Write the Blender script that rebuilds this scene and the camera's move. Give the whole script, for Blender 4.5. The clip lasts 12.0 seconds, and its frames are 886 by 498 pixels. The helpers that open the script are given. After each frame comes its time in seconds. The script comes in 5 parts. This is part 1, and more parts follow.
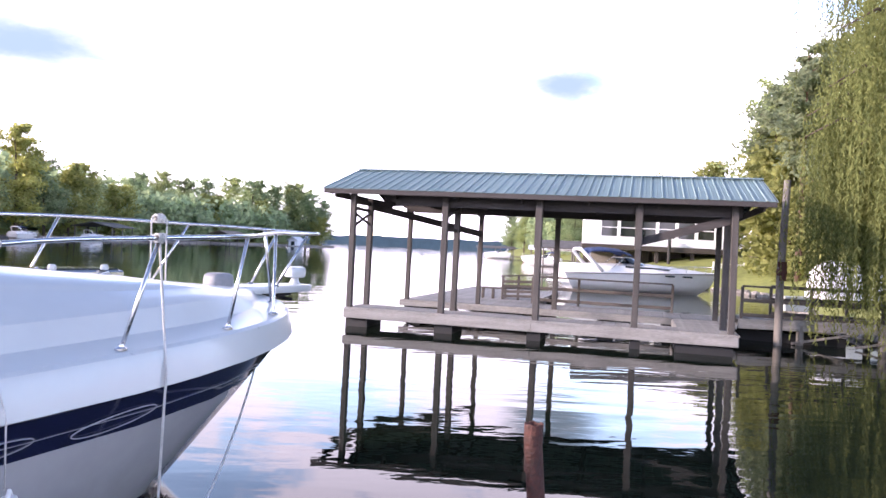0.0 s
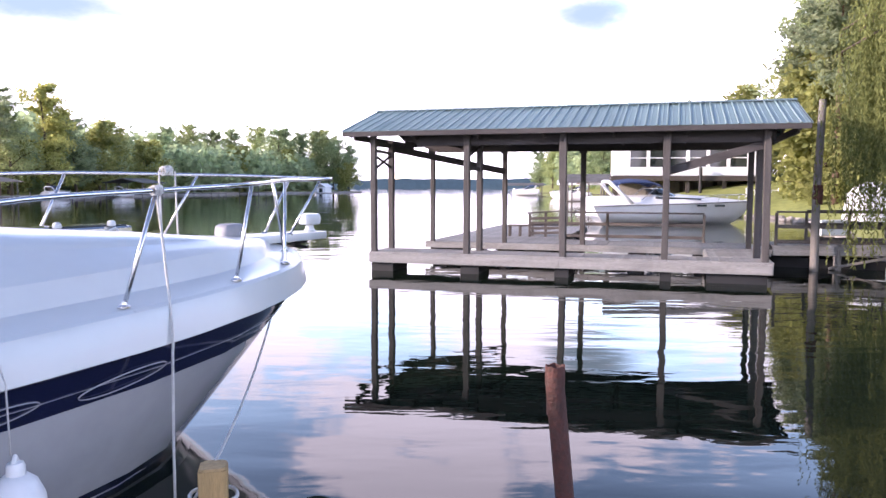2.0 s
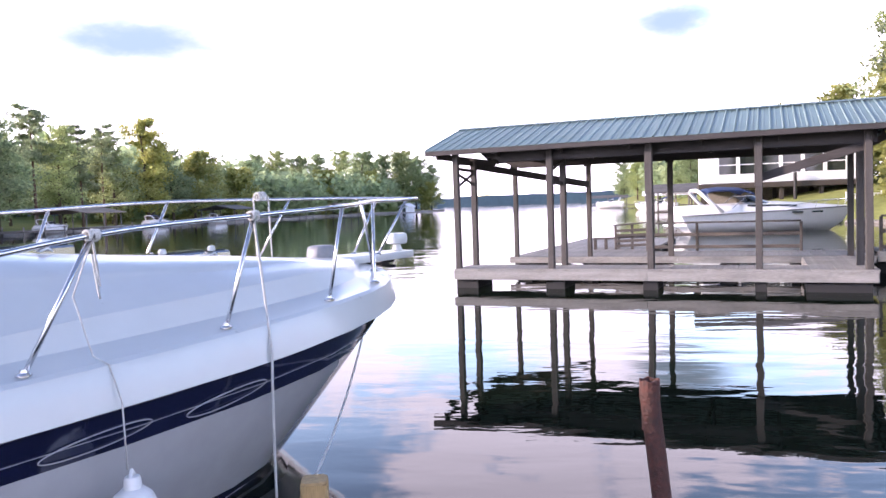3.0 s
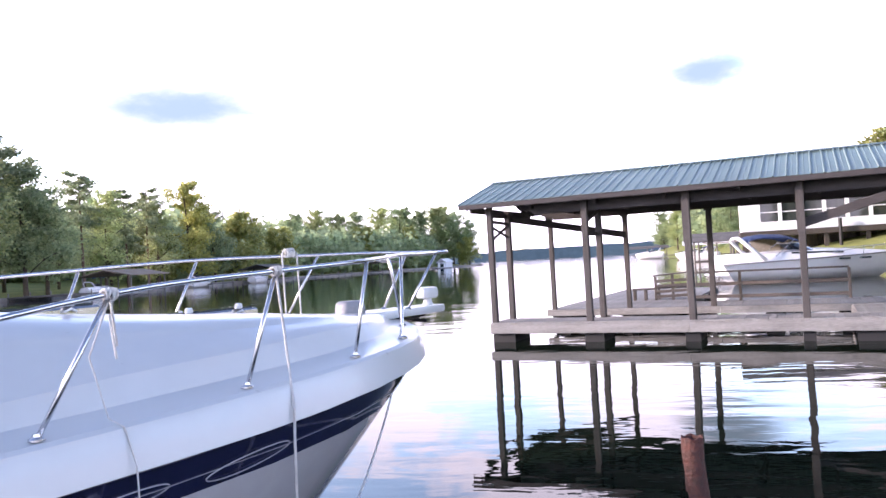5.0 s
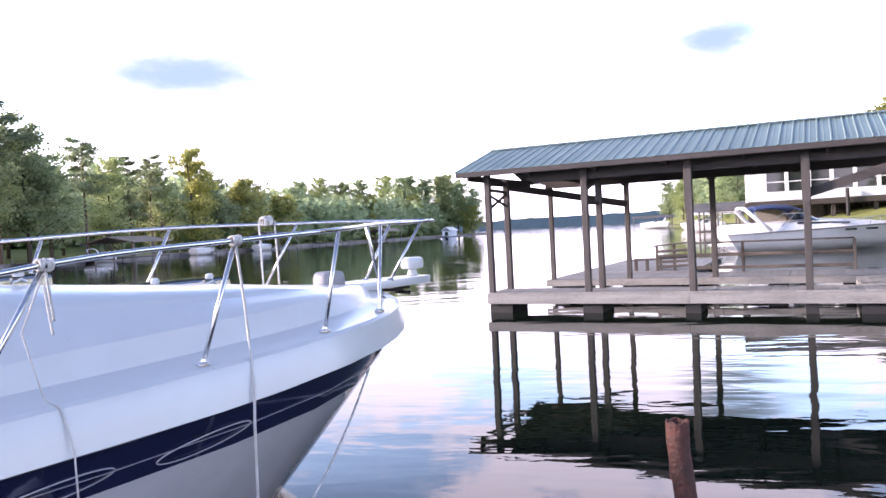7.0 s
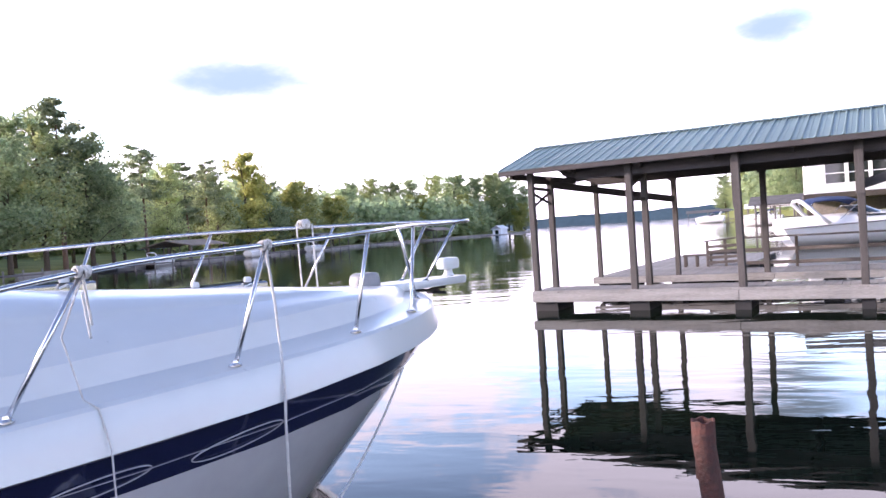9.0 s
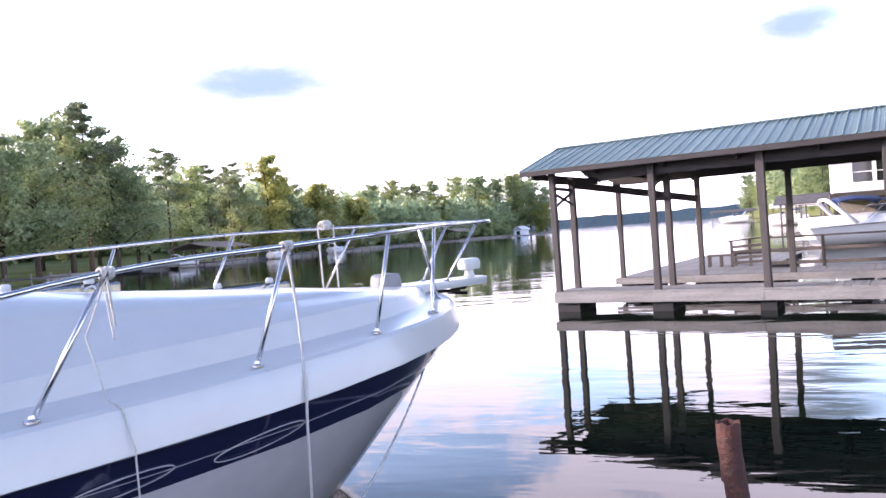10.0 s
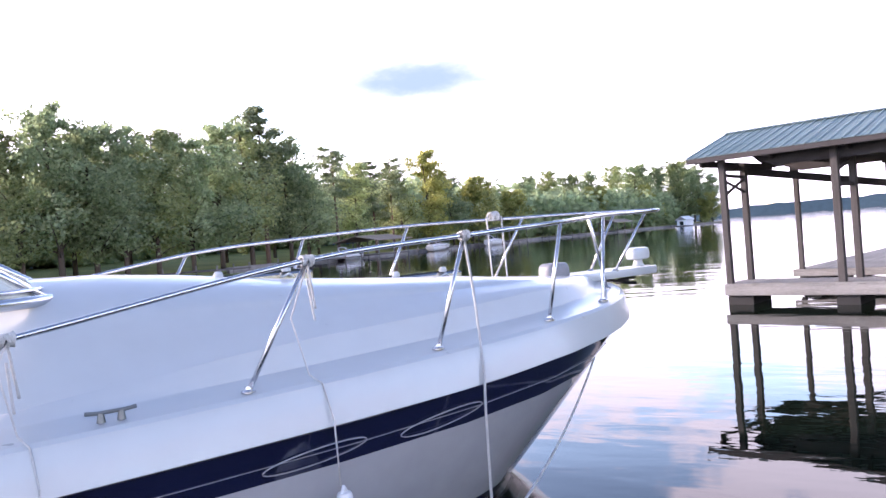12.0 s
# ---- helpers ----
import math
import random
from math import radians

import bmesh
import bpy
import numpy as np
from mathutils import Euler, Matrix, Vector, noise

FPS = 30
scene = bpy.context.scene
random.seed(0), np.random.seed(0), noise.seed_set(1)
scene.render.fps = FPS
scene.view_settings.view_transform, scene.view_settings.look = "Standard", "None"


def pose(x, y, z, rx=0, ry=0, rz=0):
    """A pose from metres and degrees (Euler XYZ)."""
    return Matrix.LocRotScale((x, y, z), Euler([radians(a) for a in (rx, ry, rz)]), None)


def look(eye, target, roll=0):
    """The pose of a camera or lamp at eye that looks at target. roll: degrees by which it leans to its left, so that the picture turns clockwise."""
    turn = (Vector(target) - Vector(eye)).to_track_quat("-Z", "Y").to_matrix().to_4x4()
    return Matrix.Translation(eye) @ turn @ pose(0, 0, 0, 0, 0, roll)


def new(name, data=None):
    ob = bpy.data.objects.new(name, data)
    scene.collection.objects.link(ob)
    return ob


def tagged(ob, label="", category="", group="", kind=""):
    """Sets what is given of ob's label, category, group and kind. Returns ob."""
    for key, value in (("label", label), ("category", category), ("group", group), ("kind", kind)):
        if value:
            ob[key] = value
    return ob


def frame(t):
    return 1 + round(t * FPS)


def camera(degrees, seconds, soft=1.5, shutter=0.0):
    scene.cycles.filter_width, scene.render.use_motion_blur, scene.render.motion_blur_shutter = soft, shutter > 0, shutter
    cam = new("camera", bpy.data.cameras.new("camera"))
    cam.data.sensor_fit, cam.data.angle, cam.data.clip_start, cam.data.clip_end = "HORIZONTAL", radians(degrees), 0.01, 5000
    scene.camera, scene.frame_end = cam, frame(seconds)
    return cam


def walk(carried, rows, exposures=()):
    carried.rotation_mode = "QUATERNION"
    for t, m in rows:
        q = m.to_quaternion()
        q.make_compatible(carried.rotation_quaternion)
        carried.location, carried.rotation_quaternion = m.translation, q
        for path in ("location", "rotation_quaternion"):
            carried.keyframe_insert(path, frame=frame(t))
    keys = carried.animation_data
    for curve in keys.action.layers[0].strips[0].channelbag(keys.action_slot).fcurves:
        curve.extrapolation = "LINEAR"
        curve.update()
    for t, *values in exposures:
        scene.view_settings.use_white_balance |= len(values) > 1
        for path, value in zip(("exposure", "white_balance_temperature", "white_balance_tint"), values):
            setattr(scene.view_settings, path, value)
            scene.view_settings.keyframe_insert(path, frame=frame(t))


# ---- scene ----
cam = camera(61.0, 12.0)
PATH = [
    (0, (-0.547, -0.625, 1.937), (-0.4638, 1.3731, 1.9324), 2.91),
    (0.5, (-0.463, -0.602, 1.914), (-0.3449, 1.3937, 1.8532), 2.09),
    (1, (-0.450, -0.517, 1.926), (-0.3526, 1.4770, 1.8081), 1.53),
    (1.5, (-0.437, -0.452, 1.926), (-0.3627, 1.5406, 1.7750), 0.87),
    (2, (-0.421, -0.384, 1.931), (-0.4122, 1.6092, 1.7664), 0.16),
    (2.5, (-0.439, -0.406, 1.930), (-0.5375, 1.5861, 1.7762), -0.89),
    (3, (-0.445, -0.426, 1.930), (-0.6569, 1.5588, 1.8136), -1.93),
    (3.5, (-0.464, -0.376, 1.918), (-0.7340, 1.6047, 1.8635), -3.04),
    (5.5, (-0.370, -0.170, 1.899), (-0.6812, 1.8052, 1.9362), -3.08),
    (6, (-0.377, -0.018, 1.890), (-0.6847, 1.9579, 1.8928), -2.91),
    (6.5, (-0.312, 0.043, 1.904), (-0.6219, 2.0184, 1.8583), -2.83),
    (8.5, (-0.129, 0.126, 1.891), (-0.5541, 2.0799, 1.8477), -3.85),
    (9, (-0.079, 0.054, 1.909), (-0.5369, 2.0005, 1.8646), -3.89),
    (9.5, (-0.051, 0.015, 1.920), (-0.5393, 1.9545, 1.8763), -3.95),
    (10, (-0.078, 0.069, 1.904), (-0.5909, 2.0018, 1.8665), -4.12),
    (10.5, (-0.105, 0.134, 1.898), (-0.6419, 2.0606, 1.8634), -4.27),
    (11, (-0.118, 0.126, 1.891), (-0.6873, 2.0426, 1.8556), -4.34),
    (11.5, (-0.095, -0.005, 1.874), (-0.7821, 1.8730, 1.8379), -4.76),
    (12, (-0.132, -0.100, 1.894), (-1.0320, 1.6863, 1.8671), -4.62),
]
walk(cam, [(t, look(e, g, r)) for t, e, g, r in PATH], exposures=[(0, 1.08, 6450, 35), (12, 1.08, 6450, 35)])

# ---- world, sun ----
world = bpy.data.worlds.new("world")
scene.world = world
world.use_nodes = True
wn, wl = world.node_tree.nodes, world.node_tree.links
wn.clear()
SUN_ELEV, SUN_AZ = 15.5, -97.0


def wnode(kind, **kw):
    n = wn.new(kind)
    for k, v in kw.items():
        n.inputs[k].default_value = v
    return n


def wmath(op, a, b=None):
    n = wn.new("ShaderNodeMath")
    n.operation = op
    for i, v in enumerate((a, b)):
        if v is None:
            continue
        if isinstance(v, (int, float)):
            n.inputs[i].default_value = v
        else:
            wl.new(v, n.inputs[i])
    return n.outputs[0]


sky = wn.new("ShaderNodeTexSky")
sky.sky_type = "NISHITA"
sky.sun_disc = False
sky.sun_elevation, sky.sun_rotation = radians(SUN_ELEV), radians(SUN_AZ)
sky.air_density, sky.dust_density, sky.ozone_density = 1.15, 0.7, 2.0
tc = wn.new("ShaderNodeTexCoord")
sep = wn.new("ShaderNodeSeparateXYZ")
wl.new(tc.outputs["Generated"], sep.inputs[0])
up = wmath("ADD", wmath("MAXIMUM", sep.outputs[2], 0.0), 0.22)
flat = wn.new("ShaderNodeCombineXYZ")
wl.new(wmath("DIVIDE", sep.outputs[0], up), flat.inputs[0])
wl.new(wmath("DIVIDE", sep.outputs[1], up), flat.inputs[1])
cl = wnode("ShaderNodeTexNoise", Scale=1.25, Detail=7.0, Roughness=0.55)
wl.new(flat.outputs[0], cl.inputs["Vector"])
fine = wnode("ShaderNodeTexNoise", Scale=9.0, Detail=4.0, Roughness=0.6)
wl.new(flat.outputs[0], fine.inputs["Vector"])
# more cloud towards the horizon, open blue higher up
bias = wmath("MULTIPLY", wmath("SUBTRACT", 0.22, sep.outputs[2]), 0.65)
cover = wmath("ADD", wmath("ADD", cl.outputs[0], bias), wmath("MULTIPLY", wmath("SUBTRACT", fine.outputs[0], 0.5), 0.34))
ramp = wn.new("ShaderNodeMapRange")
ramp.interpolation_type = "SMOOTHSTEP"
ramp.inputs["From Min"].default_value, ramp.inputs["From Max"].default_value = 0.455, 0.55


def gap(direction, wide, high):
    """0 in the middle of a thin grey-blue cloud bank at that direction, 1 outside it."""
    d = Vector(direction).normalized()
    side = Vector((d.y, -d.x, 0)).normalized()
    rise = side.cross(d)
    parts = []
    for axis, size in ((side, wide), (rise, high)):
        dot = wn.new("ShaderNodeVectorMath")
        dot.operation = "DOT_PRODUCT"
        wl.new(tc.outputs["Generated"], dot.inputs[0])
        dot.inputs[1].default_value = axis
        q = wmath("DIVIDE", dot.outputs["Value"], size)
        parts.append(wmath("MULTIPLY", q, q))
    r = wmath("ADD", wmath("ADD", parts[0], parts[1]), wmath("MULTIPLY", wmath("SUBTRACT", fine.outputs[0], 0.5), 0.6))
    m = wn.new("ShaderNodeMapRange")
    m.interpolation_type = "SMOOTHSTEP"
    m.inputs["From Min"].default_value, m.inputs["From Max"].default_value = 0.0, 1.5
    wl.new(r, m.inputs["Value"])
    return m.outputs[0]


BANK = wmath("MULTIPLY", wmath("SUBTRACT", 1.0, gap((0.04, 0.94, 0.33), 0.30, 0.085)), 0.19)
wl.new(wmath("ADD", cover, BANK), ramp.inputs["Value"])
SKY_GAPS = wmath("MULTIPLY", gap((-0.452, 0.866, 0.209), 0.138, 0.036), gap((0.189, 0.958, 0.215), 0.064, 0.029))
boost = wn.new("ShaderNodeMix")
boost.data_type, boost.blend_type = "RGBA", "MULTIPLY"
boost.inputs["Factor"].default_value = 1.0
wl.new(sky.outputs[0], boost.inputs["A"])
haze = wn.new("ShaderNodeMapRange")
haze.interpolation_type = "SMOOTHSTEP"
haze.inputs["From Min"].default_value, haze.inputs["From Max"].default_value = 0.12, 0.55
haze.inputs["To Min"].default_value, haze.inputs["To Max"].default_value = 5.4, 1.5
wl.new(sep.outputs[2], haze.inputs["Value"])
wl.new(haze.outputs[0], boost.inputs["B"])
cloud = wn.new("ShaderNodeMix")
cloud.data_type = "RGBA"
wl.new(ramp.outputs[0], cloud.inputs["Factor"])
wl.new(boost.outputs["Result"], cloud.inputs["A"])
cloud.inputs["B"].default_value = (14.0, 14.3, 15.4, 1)
bank = wn.new("ShaderNodeMix")
bank.data_type = "RGBA"
wl.new(SKY_GAPS, bank.inputs["Factor"])
bank.inputs["A"].default_value = (2.3, 3.4, 4.0, 1)
wl.new(cloud.outputs["Result"], bank.inputs["B"])
bg = wnode("ShaderNodeBackground", Strength=0.11)
wl.new(bank.outputs["Result"], bg.inputs["Color"])
wout = wn.new("ShaderNodeOutputWorld")
wl.new(bg.outputs[0], wout.inputs[0])

sun_data = bpy.data.lights.new("sun", "SUN")
sun_data.energy, sun_data.angle, sun_data.color = 4.2, radians(4.0), (1.0, 0.90, 0.73)
sun = new("sun", sun_data)
_a, _e = radians(SUN_AZ), radians(SUN_ELEV)
sun_from = Vector((math.sin(_a) * math.cos(_e), math.cos(_a) * math.cos(_e), math.sin(_e)))
sun.matrix_world = look(sun_from * 300, (0, 0, 0))


# ---- materials ----
def mat(name, color, rough=0.6, metal=0.0, vary=0.25, scale=6.0, bump=0.0, bump_scale=40.0, stretch=(1, 1, 1),
        second=None, rand=0.0, spec=0.5, coat=0.0, trans=0.0, sub=0.0):
    """A surface with two scales of colour variation, roughness variation and fine relief."""
    m = bpy.data.materials.new(name)
    m.use_nodes = True
    n, l = m.node_tree.nodes, m.node_tree.links
    b = n["Principled BSDF"]
    co = n.new("ShaderNodeTexCoord")
    mp = n.new("ShaderNodeMapping")
    mp.inputs["Scale"].default_value = stretch
    l.new(co.outputs["Object"], mp.inputs["Vector"])
    big = n.new("ShaderNodeTexNoise")
    big.inputs["Scale"].default_value, big.inputs["Detail"].default_value = scale * 0.25, 4
    small = n.new("ShaderNodeTexNoise")
    small.inputs["Scale"].default_value, small.inputs["Detail"].default_value = scale * 3, 5
    for t in (big, small):
        l.new(mp.outputs[0], t.inputs["Vector"])
    add = n.new("ShaderNodeMath")
    add.operation = "ADD"
    l.new(big.outputs[0], add.inputs[0])
    l.new(small.outputs[0], add.inputs[1])
    half = n.new("ShaderNodeMapRange")
    half.inputs["From Min"].default_value, half.inputs["From Max"].default_value = 0.65, 1.35
    l.new(add.outputs[0], half.inputs["Value"])
    mix = n.new("ShaderNodeMix")
    mix.data_type = "RGBA"
    c2 = second or tuple(c * (1 - vary) for c in color)
    mix.inputs["A"].default_value = (*c2, 1)
    mix.inputs["B"].default_value = (*(min(1, c * (1 + vary * 0.5)) for c in color), 1)
    l.new(half.outputs[0], mix.inputs["Factor"])
    out = mix.outputs["Result"]
    if rand:
        info = n.new("ShaderNodeObjectInfo")
        geo = n.new("ShaderNodeNewGeometry")
        s = n.new("ShaderNodeMath")
        s.operation = "ADD"
        l.new(info.outputs["Random"], s.inputs[0])
        l.new(geo.outputs["Random Per Island"], s.inputs[1])
        r = n.new("ShaderNodeMapRange")
        r.inputs["From Max"].default_value = 2.0
        r.inputs["To Min"].default_value, r.inputs["To Max"].default_value = 1 - rand, 1 + rand
        l.new(s.outputs[0], r.inputs["Value"])
        hsv = n.new("ShaderNodeHueSaturation")
        l.new(out, hsv.inputs["Color"])
        l.new(r.outputs[0], hsv.inputs["Value"])
        out = hsv.outputs["Color"]
    l.new(out, b.inputs["Base Color"])
    rr = n.new("ShaderNodeMapRange")
    rr.inputs["To Min"].default_value, rr.inputs["To Max"].default_value = max(0.02, rough * 0.8), min(1, rough * 1.2)
    l.new(small.outputs[0], rr.inputs["Value"])
    l.new(rr.outputs[0], b.inputs["Roughness"])
    b.inputs["Metallic"].default_value = metal
    b.inputs["Specular IOR Level"].default_value = spec
    b.inputs["Coat Weight"].default_value = coat
    b.inputs["Coat Roughness"].default_value = 0.08
    b.inputs["Transmission Weight"].default_value = trans
    if bump:
        f = n.new("ShaderNodeTexNoise")
        f.inputs["Scale"].default_value, f.inputs["Detail"].default_value = bump_scale, 5
        l.new(mp.outputs[0], f.inputs["Vector"])
        bp = n.new("ShaderNodeBump")
        bp.inputs["Strength"].default_value, bp.inputs["Distance"].default_value = bump, 0.02
        l.new(f.outputs[0], bp.inputs["Height"])
        l.new(bp.outputs[0], b.inputs["Normal"])
    return m


def leaf_mat(name, color, second, rand=0.35, through_light=0.6):
    m = mat(name, color, rough=0.75, vary=0.3, scale=1.2, second=second, rand=rand, spec=0.12)
    n, l = m.node_tree.nodes, m.node_tree.links
    b = n["Principled BSDF"]
    tr = n.new("ShaderNodeBsdfTranslucent")
    src = b.inputs["Base Color"].links[0].from_socket
    l.new(src, tr.inputs["Color"])
    mx = n.new("ShaderNodeMixShader")
    mx.inputs[0].default_value = through_light
    l.new(b.outputs[0], mx.inputs[1])
    l.new(tr.outputs[0], mx.inputs[2])
    l.new(mx.outputs[0], n["Material Output"].inputs[0])
    return m


M = {}
M["gel"] = mat("gelcoat", (0.51, 0.54, 0.54), 0.30, vary=0.05, scale=2.0, coat=0.4, bump=0.02, bump_scale=90)
M["boatwhite"] = mat("white_topsides", (0.80, 0.80, 0.80), 0.3, vary=0.05, scale=2.0, coat=0.3)
M["nonskid"] = mat("nonskid", (0.72, 0.75, 0.74), 0.55, vary=0.06, scale=3.0, bump=0.25, bump_scale=260)
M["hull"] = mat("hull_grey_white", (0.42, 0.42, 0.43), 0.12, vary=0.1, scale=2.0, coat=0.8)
M["navy"] = mat("navy_stripe", (0.010, 0.013, 0.045), 0.08, vary=0.3, scale=3, coat=1.0)
M["pin"] = mat("silver_pinstripe", (0.36, 0.36, 0.37), 0.35, 0.2, vary=0.1)
M["steel"] = mat("stainless", (0.60, 0.60, 0.61), 0.23, 1.0, vary=0.08, scale=14)
M["cleat"] = mat("dull_cleat_metal", (0.17, 0.18, 0.17), 0.38, 0.6, vary=0.12, scale=20)
M["rope"] = mat("white_rope", (0.66, 0.65, 0.62), 0.85, vary=0.25, scale=30, bump=0.7, bump_scale=160)
M["darkrope"] = mat("dark_rope", (0.16, 0.15, 0.14), 0.85, vary=0.3, scale=30, bump=0.6, bump_scale=160)
M["fender"] = mat("white_vinyl", (0.75, 0.75, 0.74), 0.4, vary=0.12, scale=5, bump=0.05)
M["greyplastic"] = mat("grey_plastic", (0.24, 0.245, 0.26), 0.5, vary=0.15, scale=8, bump=0.1)
M["rubber"] = mat("black_rubber", (0.02, 0.02, 0.022), 0.6, vary=0.3, scale=8, bump=0.2)
M["tint"] = mat("tinted_acrylic", (0.03, 0.04, 0.045), 0.06, vary=0.1, scale=3, coat=0.6)
M["glass"] = mat("glass", (0.55, 0.70, 0.68), 0.03, vary=0.03, trans=0.9)
M["deckwood"] = mat("weathered_deck", (0.285, 0.278, 0.268), 0.85, vary=0.4, scale=5, bump=0.5, bump_scale=30, stretch=(8, 1, 8), rand=0.22)
M["fascia"] = mat("weathered_fascia", (0.27, 0.262, 0.252), 0.85, vary=0.45, scale=5, bump=0.5, bump_scale=30, stretch=(0.7, 6, 6), rand=0.1)
M["post"] = mat("stained_post", (0.074, 0.067, 0.064), 0.8, vary=0.5, scale=5, bump=0.6, bump_scale=35, stretch=(6, 6, 0.7), rand=0.2)
M["beam"] = mat("dark_beam", (0.056, 0.050, 0.050), 0.85, vary=0.45, scale=4, bump=0.5, bump_scale=35, stretch=(0.7, 6, 6), rand=0.15)
M["railwood"] = mat("rail_wood", (0.115, 0.10, 0.09), 0.85, vary=0.4, scale=5, bump=0.5, bump_scale=35, rand=0.2)
M["float"] = mat("black_float", (0.014, 0.014, 0.015), 0.7, vary=0.4, scale=5, bump=0.3)
M["roof"] = mat("green_metal_roof", (0.15, 0.22, 0.205), 0.42, 0.0, vary=0.22, scale=2.5, bump=0.04, rand=0.1, coat=0.15)
M["rust"] = mat("rusted_steel", (0.088, 0.029, 0.021), 0.75, vary=0.55, scale=9, bump=0.7, bump_scale=45, second=(0.038, 0.017, 0.013))
M["newpost"] = mat("treated_pine", (0.46, 0.30, 0.13), 0.8, vary=0.35, scale=8, bump=0.5, bump_scale=40, stretch=(6, 6, 0.7))
M["endgrain"] = mat("end_grain", (0.40, 0.27, 0.13), 0.85, vary=0.4, scale=14, bump=0.4)
M["pole"] = mat("grey_pole", (0.20, 0.185, 0.17), 0.85, vary=0.4, scale=5, bump=0.5, bump_scale=30, stretch=(6, 6, 0.6))
M["siding"] = mat("white_siding", (0.78, 0.80, 0.82), 0.6, vary=0.08, scale=2, bump=0.05)
M["trim"] = mat("white_trim", (0.82, 0.83, 0.84), 0.5, vary=0.06, scale=3)
M["pane"] = mat("window_pane", (0.035, 0.042, 0.04), 0.05, vary=0.3, scale=1.5, coat=0.6)
M["shingle"] = mat("grey_shingle", (0.12, 0.115, 0.11), 0.9, vary=0.4, scale=6, bump=0.5)
M["understory"] = mat("dark_timber", (0.06, 0.05, 0.042), 0.9, vary=0.4, scale=4, bump=0.3)
M["blue"] = mat("blue_canvas", (0.018, 0.04, 0.12), 0.75, vary=0.25, scale=5, bump=0.2)
M["whitetarp"] = mat("white_tarp", (0.72, 0.73, 0.75), 0.6, vary=0.12, scale=3, bump=0.15, bump_scale=8)
M["stone"] = mat("grey_riprap", (0.27, 0.25, 0.23), 0.9, vary=0.4, scale=3, bump=0.6, rand=0.3)
M["brick"] = mat("red_brown_wall", (0.20, 0.12, 0.085), 0.9, vary=0.35, scale=5, bump=0.4)
M["tan"] = mat("tan_roof", (0.30, 0.235, 0.185), 0.85, vary=0.3, scale=3, bump=0.3)
M["bark"] = mat("bark", (0.10, 0.075, 0.055), 0.95, vary=0.45, scale=3, bump=0.9, bump_scale=12, stretch=(3, 3, 0.5))
M["pinebark"] = mat("pine_bark", (0.17, 0.105, 0.075), 0.95, vary=0.45, scale=3, bump=0.9, bump_scale=12, stretch=(3, 3, 0.5))
# bank-tree greens are lifted so that their colour carries aerial haze
M["leaf_a"] = leaf_mat("leaf_dark", (0.37, 0.45, 0.25), (0.26, 0.325, 0.18))
M["leaf_b"] = leaf_mat("leaf_mid", (0.42, 0.48, 0.23), (0.30, 0.35, 0.165))
M["leaf_c"] = leaf_mat("leaf_yellow", (0.37, 0.385, 0.14), (0.235, 0.25, 0.09))
M["leaf_y"] = leaf_mat("leaf_bright", (0.50, 0.50, 0.17), (0.32, 0.33, 0.11))
M["needle"] = leaf_mat("pine_needles", (0.32, 0.37, 0.22), (0.22, 0.26, 0.15))
M["willow"] = leaf_mat("willow_leaf", (0.27, 0.30, 0.105), (0.165, 0.195, 0.068), rand=0.4, through_light=0.45)
# muted blue-green: aerial haze mixed into the colour of the ridge
M["ridge"] = mat("haze_tinted_woods", (0.055, 0.092, 0.115), 0.95, vary=0.2, scale=0.06, spec=0.0)
M["redplastic"] = mat("faded_red", (0.30, 0.05, 0.035), 0.6, vary=0.2)


def ground_material():
    m = mat("grass_and_soil", (0.23, 0.25, 0.085), 0.95, vary=0.4, scale=0.9, second=(0.14, 0.16, 0.055), bump=0.6, bump_scale=6, spec=0.15)
    return m


M["ground"] = ground_material()


